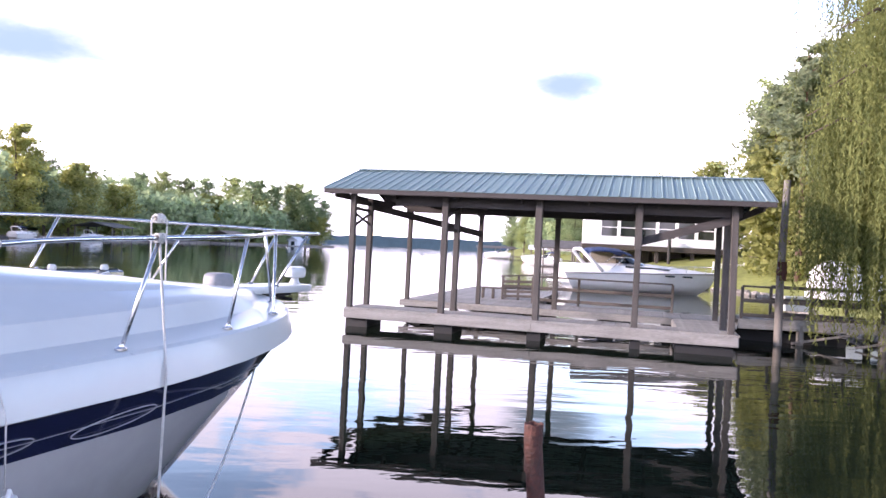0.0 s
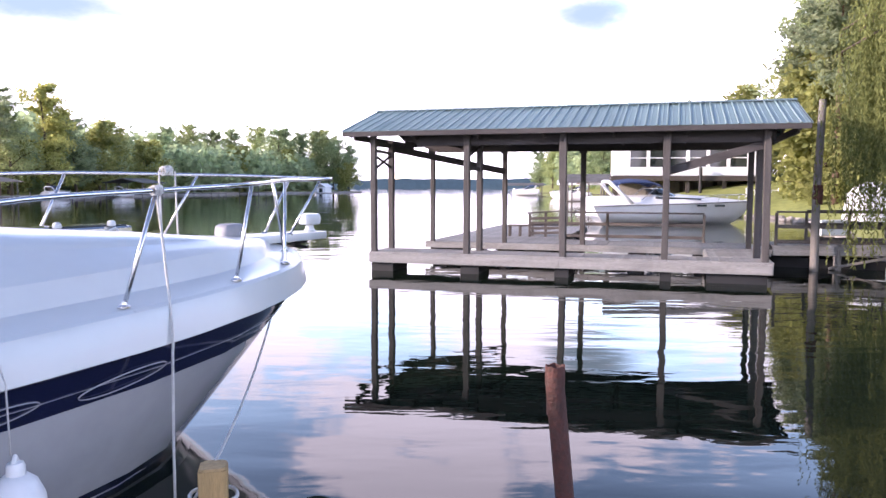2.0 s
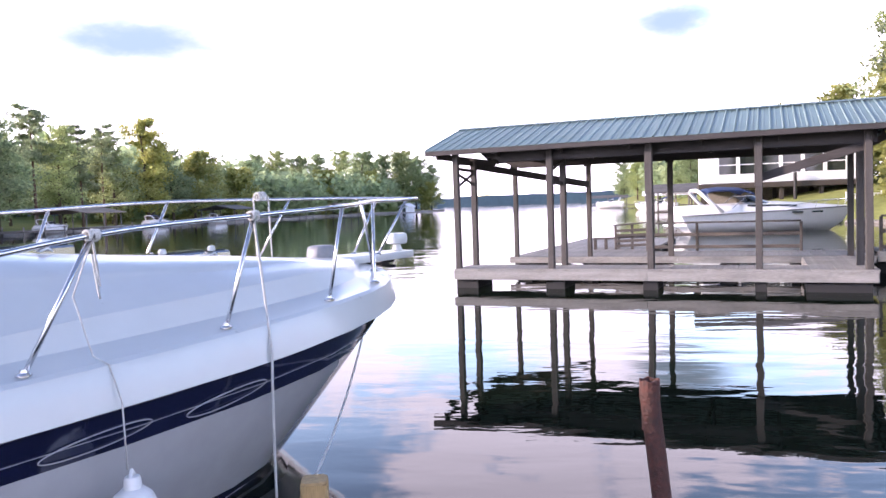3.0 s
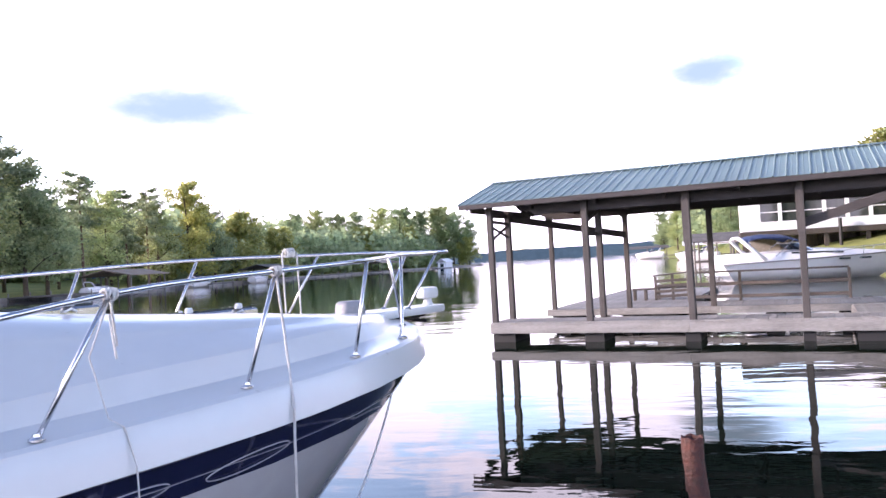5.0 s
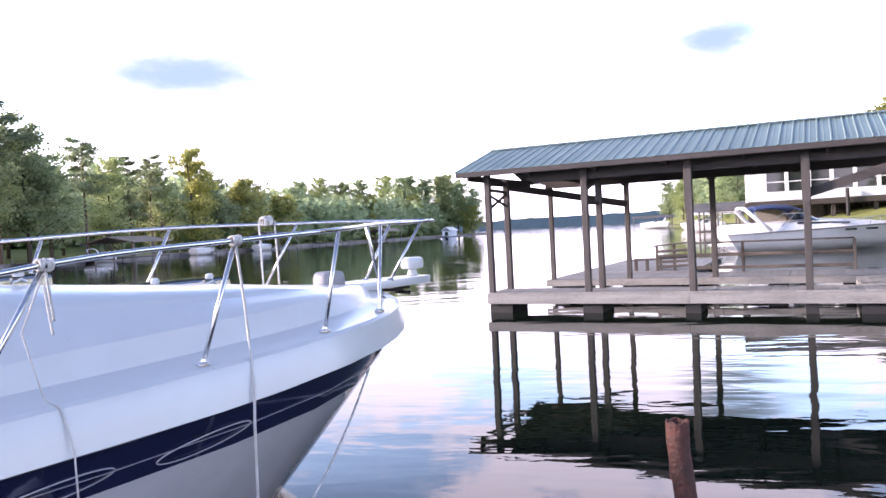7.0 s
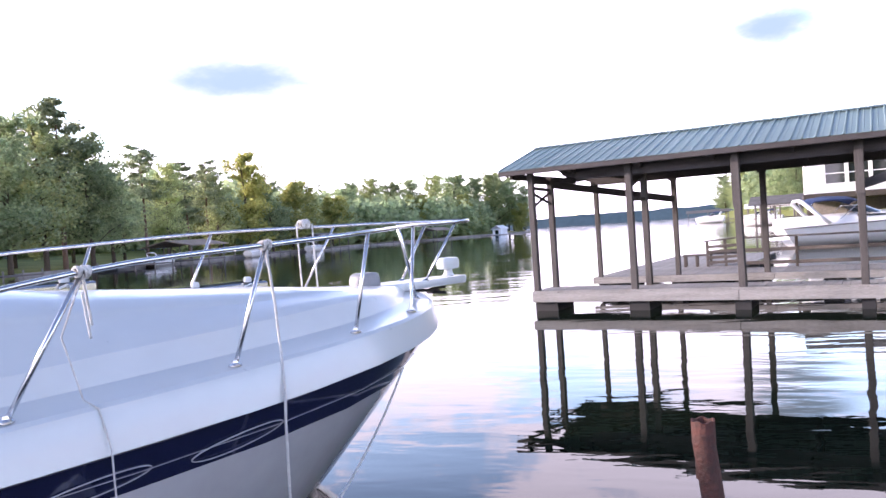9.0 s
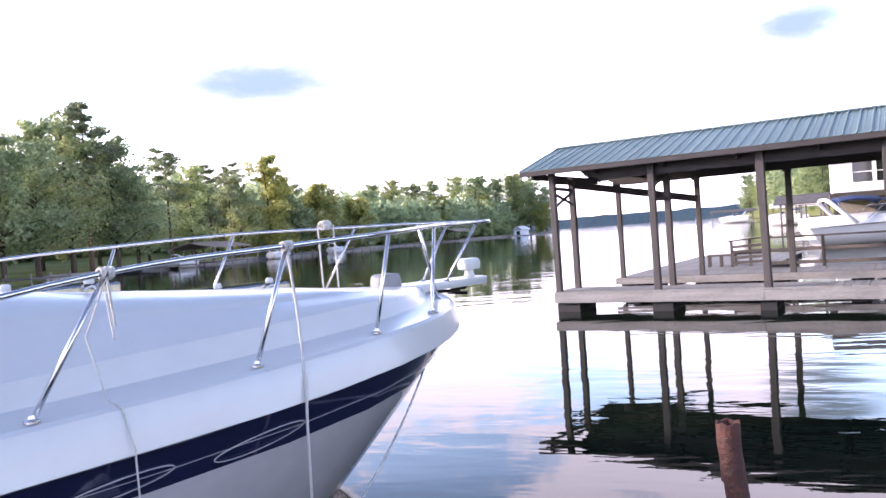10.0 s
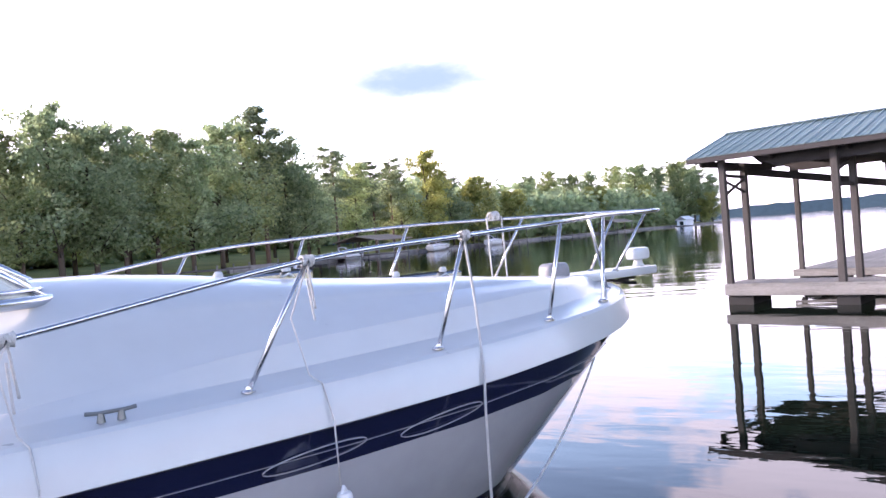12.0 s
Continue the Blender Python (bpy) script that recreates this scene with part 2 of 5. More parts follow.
def water_material():
    m = bpy.data.materials.new("lake_water")
    m.use_nodes = True
    n, l = m.node_tree.nodes, m.node_tree.links
    b = n["Principled BSDF"]
    b.inputs["Base Color"].default_value = (0.006, 0.011, 0.007, 1)
    b.inputs["Roughness"].default_value = 0.015
    b.inputs["IOR"].default_value = 1.333
    co = n.new("ShaderNodeTexCoord")
    heights = []
    for sc, stretch, amp in ((0.55, (0.55, 1.5, 1), 0.40), (2.2, (0.5, 1.3, 1), 0.085), (7.0, (0.7, 1.2, 1), 0.012)):
        mp = n.new("ShaderNodeMapping")
        mp.inputs["Scale"].default_value = stretch
        mp.inputs["Rotation"].default_value = (0, 0, radians(-14 + 11 * sc))
        l.new(co.outputs["Object"], mp.inputs["Vector"])
        t = n.new("ShaderNodeTexNoise")
        t.inputs["Scale"].default_value, t.inputs["Detail"].default_value = sc, 2.0
        t.inputs["Distortion"].default_value = 0.4
        l.new(mp.outputs[0], t.inputs["Vector"])
        mu = n.new("ShaderNodeMath")
        mu.operation = "MULTIPLY"
        mu.inputs[1].default_value = amp
        l.new(t.outputs[0], mu.inputs[0])
        heights.append(mu.outputs[0])
    a = n.new("ShaderNodeMath")
    a.operation = "ADD"
    l.new(heights[0], a.inputs[0])
    l.new(heights[1], a.inputs[1])
    a2 = n.new("ShaderNodeMath")
    a2.operation = "ADD"
    l.new(a.outputs[0], a2.inputs[0])
    l.new(heights[2], a2.inputs[1])
    # calm and ruffled patches of the lake
    pt = n.new("ShaderNodeTexNoise")
    pt.inputs["Scale"].default_value, pt.inputs["Detail"].default_value = 0.09, 3
    l.new(co.outputs["Object"], pt.inputs["Vector"])
    pr = n.new("ShaderNodeMapRange")
    pr.inputs["From Min"].default_value, pr.inputs["From Max"].default_value = 0.35, 0.7
    pr.inputs["To Min"].default_value, pr.inputs["To Max"].default_value = 0.35, 1.25
    l.new(pt.outputs[0], pr.inputs["Value"])
    k = n.new("ShaderNodeMath")
    k.operation = "MULTIPLY"
    l.new(a2.outputs[0], k.inputs[0])
    l.new(pr.outputs[0], k.inputs[1])
    bp = n.new("ShaderNodeBump")
    bp.inputs["Strength"].default_value, bp.inputs["Distance"].default_value = 1.0, 0.05
    l.new(k.outputs[0], bp.inputs["Height"])
    l.new(bp.outputs[0], b.inputs["Normal"])
    return m


M["water"] = water_material()


# ---- mesh helpers ----
class Geo:
    """Collects points and faces of one mesh."""

    def __init__(self):
        self.v, self.f = [], []

    def add(self, verts, faces):
        k = len(self.v)
        self.v.extend(tuple(p) for p in verts)
        self.f.extend(tuple(i + k for i in f) for f in faces)
        return self

    def box(self, lo, hi, c=0.008):
        """A block with chamfered long edges."""
        (x0, y0, z0), (x1, y1, z1) = lo, hi
        size = (x1 - x0, y1 - y0, z1 - z0)
        ax = size.index(max(size))
        mid = [(a + b) / 2 for a, b in zip(lo, hi)]
        p, q = list(mid), list(mid)
        p[ax], q[ax] = lo[ax], hi[ax]
        o = [i for i in range(3) if i != ax]
        return self.bar(p, q, size[o[0]], size[o[1]], c, axes=o)

    def bar(self, p, q, w, h, c=0.008, axes=None, upv=(0, 0, 1)):
        """A bar of w by h from p to q, edges chamfered; h stands along upv."""
        p, q = Vector(p), Vector(q)
        if axes:
            u, v = Vector((0, 0, 0)), Vector((0, 0, 0))
            u[axes[0]], v[axes[1]] = 1, 1
        else:
            d = (q - p).normalized()
            u = d.cross(Vector(upv))
            if u.length < 1e-4:
                u = d.cross(Vector((0, 1, 0)))
            u.normalize()
            v = u.cross(d).normalized()
        a, b = w / 2, h / 2
        c = min(c, a * 0.6, b * 0.6)
        ring = [(-a + c, -b), (a - c, -b), (a, -b + c), (a, b - c), (a - c, b), (-a + c, b), (-a, b - c), (-a, -b + c)]
        pts = [p + u * x + v * y for x, y in ring] + [q + u * x + v * y for x, y in ring]
        fs = [(i, (i + 1) % 8, 8 + (i + 1) % 8, 8 + i) for i in range(8)]
        fs += [tuple(range(7, -1, -1)), tuple(range(8, 16))]
        return self.add(pts, fs)

    def tube(self, path, r, n=10, cap=True, r1=None):
        """A round tube along a path, its radius running from r to r1."""
        path = [Vector(p) for p in path]
        r1 = r if r1 is None else r1
        rings, ref = [], None
        for i, p in enumerate(path):
            d = (path[min(i + 1, len(path) - 1)] - path[max(i - 1, 0)]).normalized()
            if ref is None:
                ref = d.orthogonal().normalized()
            u = (ref - d * ref.dot(d)).normalized()
            ref = u
            w = d.cross(u)
            rad = r + (r1 - r) * i / max(1, len(path) - 1)
            rings.append([p + (u * math.cos(2 * math.pi * k / n) + w * math.sin(2 * math.pi * k / n)) * rad for k in range(n)])
        vs = [p for ring in rings for p in ring]
        fs = [(i * n + k, i * n + (k + 1) % n, (i + 1) * n + (k + 1) % n, (i + 1) * n + k) for i in range(len(path) - 1) for k in range(n)]
        if cap:
            fs += [tuple(range(n - 1, -1, -1)), tuple((len(path) - 1) * n + k for k in range(n))]
        return self.add(vs, fs)

    def spin(self, profile, centre=(0, 0, 0), n=20, axis="z"):
        """A turned body from (radius, height) pairs."""
        vs = []
        for r, h in profile:
            for k in range(n):
                a = 2 * math.pi * k / n
                p = (r * math.cos(a), r * math.sin(a), h)
                if axis == "y":
                    p = (p[0], p[2], p[1])
                if axis == "x":
                    p = (p[2], p[0], p[1])
                vs.append(Vector(centre) + Vector(p))
        m = len(profile)
        fs = [(i * n + k, i * n + (k + 1) % n, (i + 1) * n + (k + 1) % n, (i + 1) * n + k) for i in range(m - 1) for k in range(n)]
        fs += [tuple(range(n - 1, -1, -1)), tuple((m - 1) * n + k for k in range(n))]
        return self.add(vs, fs)

    def loft(self, sections, close=False, caps=False):
        """Skin through sections of equally many points."""
        n = len(sections[0])
        vs = [p for s in sections for p in s]
        fs = []
        for i in range(len(sections) - 1):
            for k in range(n if close else n - 1):
                j = (k + 1) % n
                fs.append((i * n + k, i * n + j, (i + 1) * n + j, (i + 1) * n + k))
        if caps:
            fs += [tuple(range(n - 1, -1, -1)), tuple((len(sections) - 1) * n + k for k in range(n))]
        return self.add(vs, fs)

    def mesh(self, name, smooth=False):
        me = bpy.data.meshes.new(name)
        me.from_pydata([tuple(p) for p in self.v], [], self.f)
        bm = bmesh.new()
        bm.from_mesh(me)
        bmesh.ops.recalc_face_normals(bm, faces=bm.faces)
        bm.to_mesh(me)
        bm.free()
        if smooth:
            me.shade_smooth()
            if smooth is not True:
                me.set_sharp_from_angle(angle=radians(smooth))
        return me


def part(name, g, material, parent=None, label="", smooth=False, at=None):
    """One mesh object, from a Geo or a ready mesh, under a thing or a part."""
    me = g.mesh(name, smooth) if isinstance(g, Geo) else g
    if not me.materials:
        me.materials.append(material)
    ob = new(name, me)
    if parent is not None:
        ob.parent = parent
    if at is not None:
        ob.matrix_basis = at if isinstance(at, Matrix) else Matrix.Translation(at)
    if label:
        ob["label"] = label
    return ob


def thing(name, label, category, at=(0, 0, 0), rz=0.0, group="", kind=""):
    ob = new(name)
    ob.matrix_basis = pose(*at, 0, 0, rz)
    return tagged(ob, label, category, group, kind)


def quads_mesh(name, verts, material, per=4):
    """A mesh of separate faces of per points each, from an array."""
    verts = np.asarray(verts, dtype=np.float32).reshape(-1, 3)
    k = len(verts) // per
    me = bpy.data.meshes.new(name)
    me.vertices.add(len(verts))
    me.vertices.foreach_set("co", verts.ravel())
    me.loops.add(k * per)
    me.loops.foreach_set("vertex_index", np.arange(k * per, dtype=np.int32))
    me.polygons.add(k)
    me.polygons.foreach_set("loop_start", np.arange(0, k * per, per, dtype=np.int32))
    me.update(calc_edges=True)
    me.materials.append(material)
    return me


def leaf_faces(centres, size, rng, droop=0.0, long=1.5):
    """Small pointed leaf sprays at the centres, turned at random."""
    n = len(centres)
    d = rng.normal(size=(n, 3))
    d[:, 2] = d[:, 2] * 0.6 - droop
    d /= np.linalg.norm(d, axis=1)[:, None]
    e = np.cross(d, rng.normal(size=(n, 3)))
    e /= np.linalg.norm(e, axis=1)[:, None]
    s = size * rng.uniform(0.6, 1.35, (n, 1))
    a = centres - d * s * long * 0.5
    b = centres + e * s * 0.5
    c = centres + d * s * long * 0.5
    f = centres - e * s * 0.5
    return np.stack([a, b, c, f], axis=1)


# ---- ground and water ----
LAKE = [(10.5, -60), (10.8, 8), (11.2, 16), (13.2, 24), (16.2, 31), (19.5, 38), (20.5, 47), (16, 53), (12.5, 56), (13, 62), (18, 69), (24, 82), (31, 120), (36, 200), (34, 330), (60, 480), (330, 800), (640, 1150), (-640, 1150),
        (-520, 800), (-240, 470), (-60, 330), (-27, 262), (-26, 244), (-46, 205), (-57, 165), (-61, 125), (-64.5, 98), (-67, 72), (-70, 46), (-74, 20), (-80, -60)]


def shore_distance(x, y):
    """Signed distance to the shoreline: above 0 on land."""
    x, y = np.asarray(x, float), np.asarray(y, float)
    best, inside = np.full(x.shape, 1e9), np.zeros(x.shape, bool)
    for (ax, ay), (bx, by) in zip(LAKE, LAKE[1:] + LAKE[:1]):
        ex, ey = bx - ax, by - ay
        t = np.clip(((x - ax) * ex + (y - ay) * ey) / (ex * ex + ey * ey), 0, 1)
        best = np.minimum(best, np.hypot(x - ax - t * ex, y - ay - t * ey))
        cross = (ay > y) != (by > y)
        inside ^= cross & (x < ex * (y - ay) / (ey if ey else 1e-9) + ax)
    return np.where(inside, -best, best)


def land_height(x, y):
    d = shore_distance(x, y)
    bank = 0.30 * np.clip(d / 0.5, 0, 1) + 0.16 * np.clip(d, 0, 16) * (np.asarray(x) > 0) + 0.055 * np.clip(d, 0, 40)
    rise = 10 * np.clip((np.hypot(x, y) - 1300) / 500, 0, 1)
    return np.where(d > 0, bank + rise, -0.06 - 0.5 * np.clip(-d, 0, 3))


def spread(n, near, far, mid=0.0):
    t = np.linspace(-1, 1, n)
    return mid + near * t + (far - near) * np.sign(t) * np.abs(t) ** 4


gx, gy = spread(190, 110, 2600, -20), spread(190, 190, 2600, 90)
X, Y = np.meshgrid(gx, gy)
Z = land_height(X, Y)
g = Geo()
g.v = [(float(a), float(b), float(c)) for a, b, c in zip(X.ravel(), Y.ravel(), Z.ravel())]
W = len(gx)
g.f = [(j * W + i, j * W + i + 1, (j + 1) * W + i + 1, (j + 1) * W + i) for j in range(len(gy) - 1) for i in range(W - 1)]
tagged(part("ground", g, M["ground"], smooth=True), "grassy lake shore with bare soil banks", "ground", kind="structure")

g = Geo()
wx, wy = spread(30, 200, 2400), spread(30, 200, 2400, 200)
g.v = [(float(a), float(b), 0.0) for b in wy for a in wx]
g.f = [(j * 30 + i, j * 30 + i + 1, (j + 1) * 30 + i + 1, (j + 1) * 30 + i) for j in range(29) for i in range(29)]
tagged(part("water", g, M["water"]), "calm dark lake water with gentle ripples", "lake water", kind="structure")


# ---- near motor boat: x forward from the bow tip, y to port ----
def half_beam(u):
    return 1.41 * (1 - math.exp(-max(u, 0) / 0.668)) + 0.06 * min(1, math.sqrt(max(u, 0) / 0.3))


def sheer(u):
    return 1.386 - 0.073 * u + 0.0045 * u * u


BOAT_L = 8.6


def band(u):
    """Height of the upright band below the deck's edge."""
    return 0.17 + 0.07 * min(1.0, u / 2.4)


def build_boat():
    boat = thing("motor_boat", "white cabin cruiser with navy hull stripe, moored afloat", "boat", (-2.063, 6.868, 0), 58.6)
    # hull skin by levels, from the rub rail down
    def stem(z):
        return 0.05 + 1.08 * max(0, 1.23 - z)

    def width(z):
        k = min(1, max(0, z / 1.3))
        return 0.73 + 0.27 * k ** 0.8

    ts = [0, 0.004, 0.012, 0.03, 0.06, 0.1, 0.16, 0.24, 0.34, 0.46, 0.6, 0.8, 1.0]

    def level(drop, side):
        pts = []
        for t in ts:
            z0 = sheer(t * BOAT_L) - band(t * BOAT_L) + 0.005 - drop * (sheer(t * BOAT_L) - band(t * BOAT_L) + 0.155)
            s = stem(z0) - 0.10
            u = t * (BOAT_L - s)
            pts.append((-(s + u), side * (half_beam(u) * width(z0) + (0.09 if u > 0 else 0) * min(1, u / 0.2)), z0))
        return pts

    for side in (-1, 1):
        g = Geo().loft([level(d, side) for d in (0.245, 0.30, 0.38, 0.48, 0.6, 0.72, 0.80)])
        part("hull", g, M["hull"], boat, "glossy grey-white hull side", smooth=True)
        part("boot_stripe", Geo().loft([level(d, side) for d in (0.80, 0.83, 0.85)]), M["navy"], boat, "narrow navy boot stripe", smooth=True)
        part("boot_line", Geo().loft([level(d, side) for d in (0.85, 0.862)]), M["hull"], boat, "", smooth=True)
        part("hull_bottom", Geo().loft([level(d, side) for d in (0.862, 0.93, 1.0)]), M["navy"], boat, "dark bottom paint", smooth=True)
        g = Geo().loft([level(d, side) for d in (0.02, 0.09, 0.17, 0.245)])
        part("stripe", g, M["navy"], boat, "glossy navy blue stripe", smooth=True)
        path = [(x, y + side * 0.006, z) for x, y, z in level(0.16, side)[2:]]
        part("pinstripe", Geo().tube(path, 0.0025, 5), M["pin"], boat, "thin silver pinstripe")
        # long leaf-shaped outlines in the stripe
        for t0, t1 in ((0.238, 0.304), (0.334, 0.404)):
            loop = []
            for i in range(25):
                a = 2 * math.pi * i / 24
                t = (t0 + t1) / 2 + (t1 - t0) / 2 * math.cos(a)
                d = 0.172 + 0.042 * math.sin(a) + 0.014 * math.cos(a)
                z0 = sheer(t * BOAT_L) - band(t * BOAT_L) + 0.005 - d * (sheer(t * BOAT_L) - band(t * BOAT_L) + 0.155)
                s = stem(z0) - 0.10
                u = t * (BOAT_L - s)
                loop.append((-(s + u), side * (half_beam(u) * width(z0) + 0.096), z0))
            part("hull_decal", Geo().tube(loop, 0.0038, 5, cap=False), M["pin"], boat, "silver leaf-shaped outline")
        # rub rail moulding
        path = [(x, y + side * 0.012, z + 0.008) for x, y, z in level(0.010, side)]
        part("rub_rail", Geo().tube(path, 0.022, 8), M["gel"], boat, "white rub rail", smooth=True)
        path = [(x, y + side * 0.018, z - 0.006) for x, y, z in level(0.022, side)]
        part("rub_insert", Geo().tube(path, 0.010, 6), M["greyplastic"], boat, "grey rub strip", smooth=True)

    # deck moulding: outer band, side deck, coach roof with camber
    us = [0, 0.015, 0.05, 0.1, 0.18, 0.3, 0.45, 0.65, 0.9, 1.2, 1.6, 2.1, 2.6, 3.2, 3.8, 4.3, 4.9, 5.6, 6.5, 7.5, 8.6]

    def ease(a, b, x):
        t = min(1, max(0, (x - a) / (b - a)))
        return t * t * (3 - 2 * t)

    def side_rise(u):
        """Height of the cabin's side; it runs out towards the windscreen."""
        return 0.155 * (0.32 + 0.68 * ease(0.0, 1.7, u)) * (1 - 0.7 * ease(3.4, 5.0, u))

    def crown(u):
        return 0.04 * ease(0.0, 1.0, u) + 0.40 * ease(0.8, 4.9, u) + 0.17 * ease(3.2, 5.0, u)

    def deck_top(u, y):
        wt = max(half_beam(u) - 0.45, 0.1)
        return sheer(u) + 0.03 + side_rise(u) * 1.08 + crown(u) * (1 - min(1, y / wt) ** 2)

    rows = []
    for u in us:
        w, zd = half_beam(u), sheer(u)
        out = 0.09 if u else 0
        h = side_rise(u)
        c = crown(u)
        ws = max(w - 0.30 - 0.05 * ease(1, 3, u), w * 0.5)
        wt = max(ws - 0.09, ws * 0.8)
        step = 0.032 * ease(0.8, 2, u)
        xo = 0.10 * math.exp(-u / 0.25)
        # rub rail, upright band, its rounded shoulder, side deck, cabin side with eased edges
        half = [(-u + xo, w + out, zd - band(u)), (-u + xo, w + out * 0.90, zd - band(u) + 0.04), (-u + xo * 0.8, w + out * 0.62, zd - 0.055), (-u + xo * 0.6, w + out * 0.45, zd - 0.018), (-u + xo * 0.4, w + out * 0.1, zd),
                (-u, w * 0.93, zd + 0.004), (-u, ws + 0.02, zd + 0.016), (-u, ws - 0.005, zd + 0.026), (-u, (ws + wt) / 2, zd + 0.02 + h * 0.52), (-u, wt + 0.008, zd + 0.02 + h * 0.97), (-u, wt - 0.02, zd + 0.026 + h * 1.04)]
        top = zd + 0.03 + h * 1.08
        for k in (0.88, 0.70, 0.675, 0.645, 0.42, 0.2, 0.0):
            half.append((-u, wt * k, top + c * (1 - k * k) + (step if k < 0.66 else step * 0.5 if k < 0.69 else 0)))
        rows.append([(x, -y, z) for x, y, z in half] + [(x, y, z) for x, y, z in half[-2::-1]])
    part("deck", Geo().loft(rows), M["gel"], boat, "white moulded fibreglass deck", smooth=26)

    # bow pulpit plank
    g = Geo()
    secs = []
    for x, w in ((-0.42, 0.10), (-0.34, 0.20), (-0.2, 0.21), (0.35, 0.18), (0.66, 0.15), (0.73, 0.09)):
        z = sheer(0) + 0.035
        secs.append([(x, -w, z - 0.02), (x, -w - 0.012, z + 0.02), (x, -w, z + 0.05), (x, w, z + 0.05), (x, w + 0.012, z + 0.02), (x, w, z - 0.02)])
    g.loft(secs, close=True, caps=True)
    part("bow_pulpit", g, M["gel"], boat, "white moulded bow pulpit", smooth=40)
    g = Geo().bar((0.12, 0, sheer(0) - 0.01), (0.42, 0, sheer(0) - 0.045), 0.05, 0.03)
    g.tube([(0.40, -0.13, sheer(0) - 0.06), (0.34, 0, sheer(0) - 0.05), (0.40, 0.13, sheer(0) - 0.06)], 0.016, 8)
    g.tube([(0.50, -0.02, sheer(0) - 0.015), (0.30, 0, sheer(0) - 0.02)], 0.012, 8)
    part("anchor", g, M["rubber"], boat, "dark steel anchor under the pulpit")
    # windlass and searchlight
    g = Geo()
    secs = []
    for z, k in ((0, 0.96), (0.02, 1.0), (0.10, 0.98), (0.135, 0.90), (0.15, 0.72)):
        a, b = 0.13 * k, 0.105 * k
        secs.append([(-0.48 + a * math.copysign(abs(math.cos(t)) ** 0.5, math.cos(t)), 0.02 + b * math.copysign(abs(math.sin(t)) ** 0.5, math.sin(t)), sheer(0.6) + 0.075 + z * 1.15) for t in [2 * math.pi * i / 20 for i in range(20)]])
    g.loft(secs, close=True, caps=True)
    part("windlass", g, M["greyplastic"], boat, "grey plastic windlass cover", smooth=40)
    zt = sheer(0) + 0.085
    g = Geo().spin([(0.055, 0), (0.06, 0.012), (0.045, 0.03), (0.04, 0.07), (0.05, 0.075)], (0.58, 0, zt), 18)
    light = part("searchlight", g, M["gel"], boat, "white searchlight on the pulpit", smooth=40)
    g = Geo()
    secs = []
    for z, k in ((0.07, 0.80), (0.082, 0.95), (0.12, 1.0), (0.155, 0.98), (0.178, 0.85), (0.185, 0.6)):
        secs.append([(0.58 + 0.115 * k * math.copysign(abs(math.cos(t)) ** 0.6, math.cos(t)), 0.085 * k * math.copysign(abs(math.sin(t)) ** 0.6, math.sin(t)), zt + z) for t in [2 * math.pi * i / 20 for i in range(20)]])
    g.loft(secs, close=True, caps=True)
    part("lamp_head", g, M["gel"], light, "", smooth=40)

    # bow rail and its stanchions
    tops = {-1: [], 1: []}
    for side in (-1, 1):
        # the boat lists a little, so the port rail stands higher
        lift = 0.10 if side > 0 else 0.0
        first = ((0.62, -0.35, 1.98), (1.63, -1.27, 1.95)) if side > 0 else ((0.95, -0.40, 1.985), (1.67, -1.47, 1.945))
        for u, tx, tz in first + ((2.616, -2.34, 1.905), (3.794, -3.40, 1.836), (5.3, -4.85, 1.60)):
            w = half_beam(u)
            base = (-u, side * (w - 0.05), sheer(u) + 0.01)
            top = (tx, side * (w - 0.09 if u > 1 else 0.58), tz + lift * (1.0 if u > 1 else 0.6))
            st = part("stanchion", Geo().tube([base, top], 0.0135, 10), M["steel"], boat, "polished steel stanchion", smooth=True)
            part("base_plate", Geo().spin([(0.038, -0.004), (0.038, 0.006), (0.02, 0.016), (0.017, 0.03)], base, 14), M["steel"], st, smooth=40)
            tops[side].append(top)
        # forward legs to the pulpit
        for x, y, xt, yt in ((-0.44, 0.60, -0.74, 0.76), (0.10, 0.165, 0.52, 0.20)) if side < 0 else ((0.10, 0.165, 0.52, 0.20),):
            base = (x, side * y, sheer(0) + (0.08 if x > 0 else -0.02))
            st = part("stanchion", Geo().tube([base, (xt, side * yt, 1.995 + lift * 0.3)], 0.0135, 10), M["steel"], boat, "polished steel stanchion", smooth=True)
            part("base_plate", Geo().spin([(0.034, -0.004), (0.034, 0.006), (0.018, 0.02)], base, 14), M["steel"], st, smooth=40)
    def railpath():
        a = [(-6.3, -1.36, 1.24), (-5.7, -1.36, 1.48)] + tops[-1][::-1] + [(0.10, -0.36, 1.99), (0.52, -0.20, 2.0), (0.78, -0.12, 2.01), (0.88, 0, 2.015)]
        a += [(0.78, 0.12, 2.02), (0.52, 0.20, 2.025), (0.10, 0.36, 2.035)] + tops[1] + [(-5.7, 1.36, 1.58), (-6.3, 1.36, 1.30)]
        pts = []
        for i in range(len(a) - 1):
            p0, p1, p2, p3 = (Vector(a[max(0, min(len(a) - 1, i + k))]) for k in (-1, 0, 1, 2))
            for k in range(5):
                t = k / 5
                pts.append(0.5 * ((2 * p1) + (p2 - p0) * t + (2 * p0 - 5 * p1 + 4 * p2 - p3) * t * t + (3 * p1 - p0 - 3 * p2 + p3) * t ** 3))
        return pts + [Vector(a[-1])]
    part("bow_rail", Geo().tube(railpath(), 0.0155, 12), M["steel"], boat, "polished steel bow rail", smooth=True)

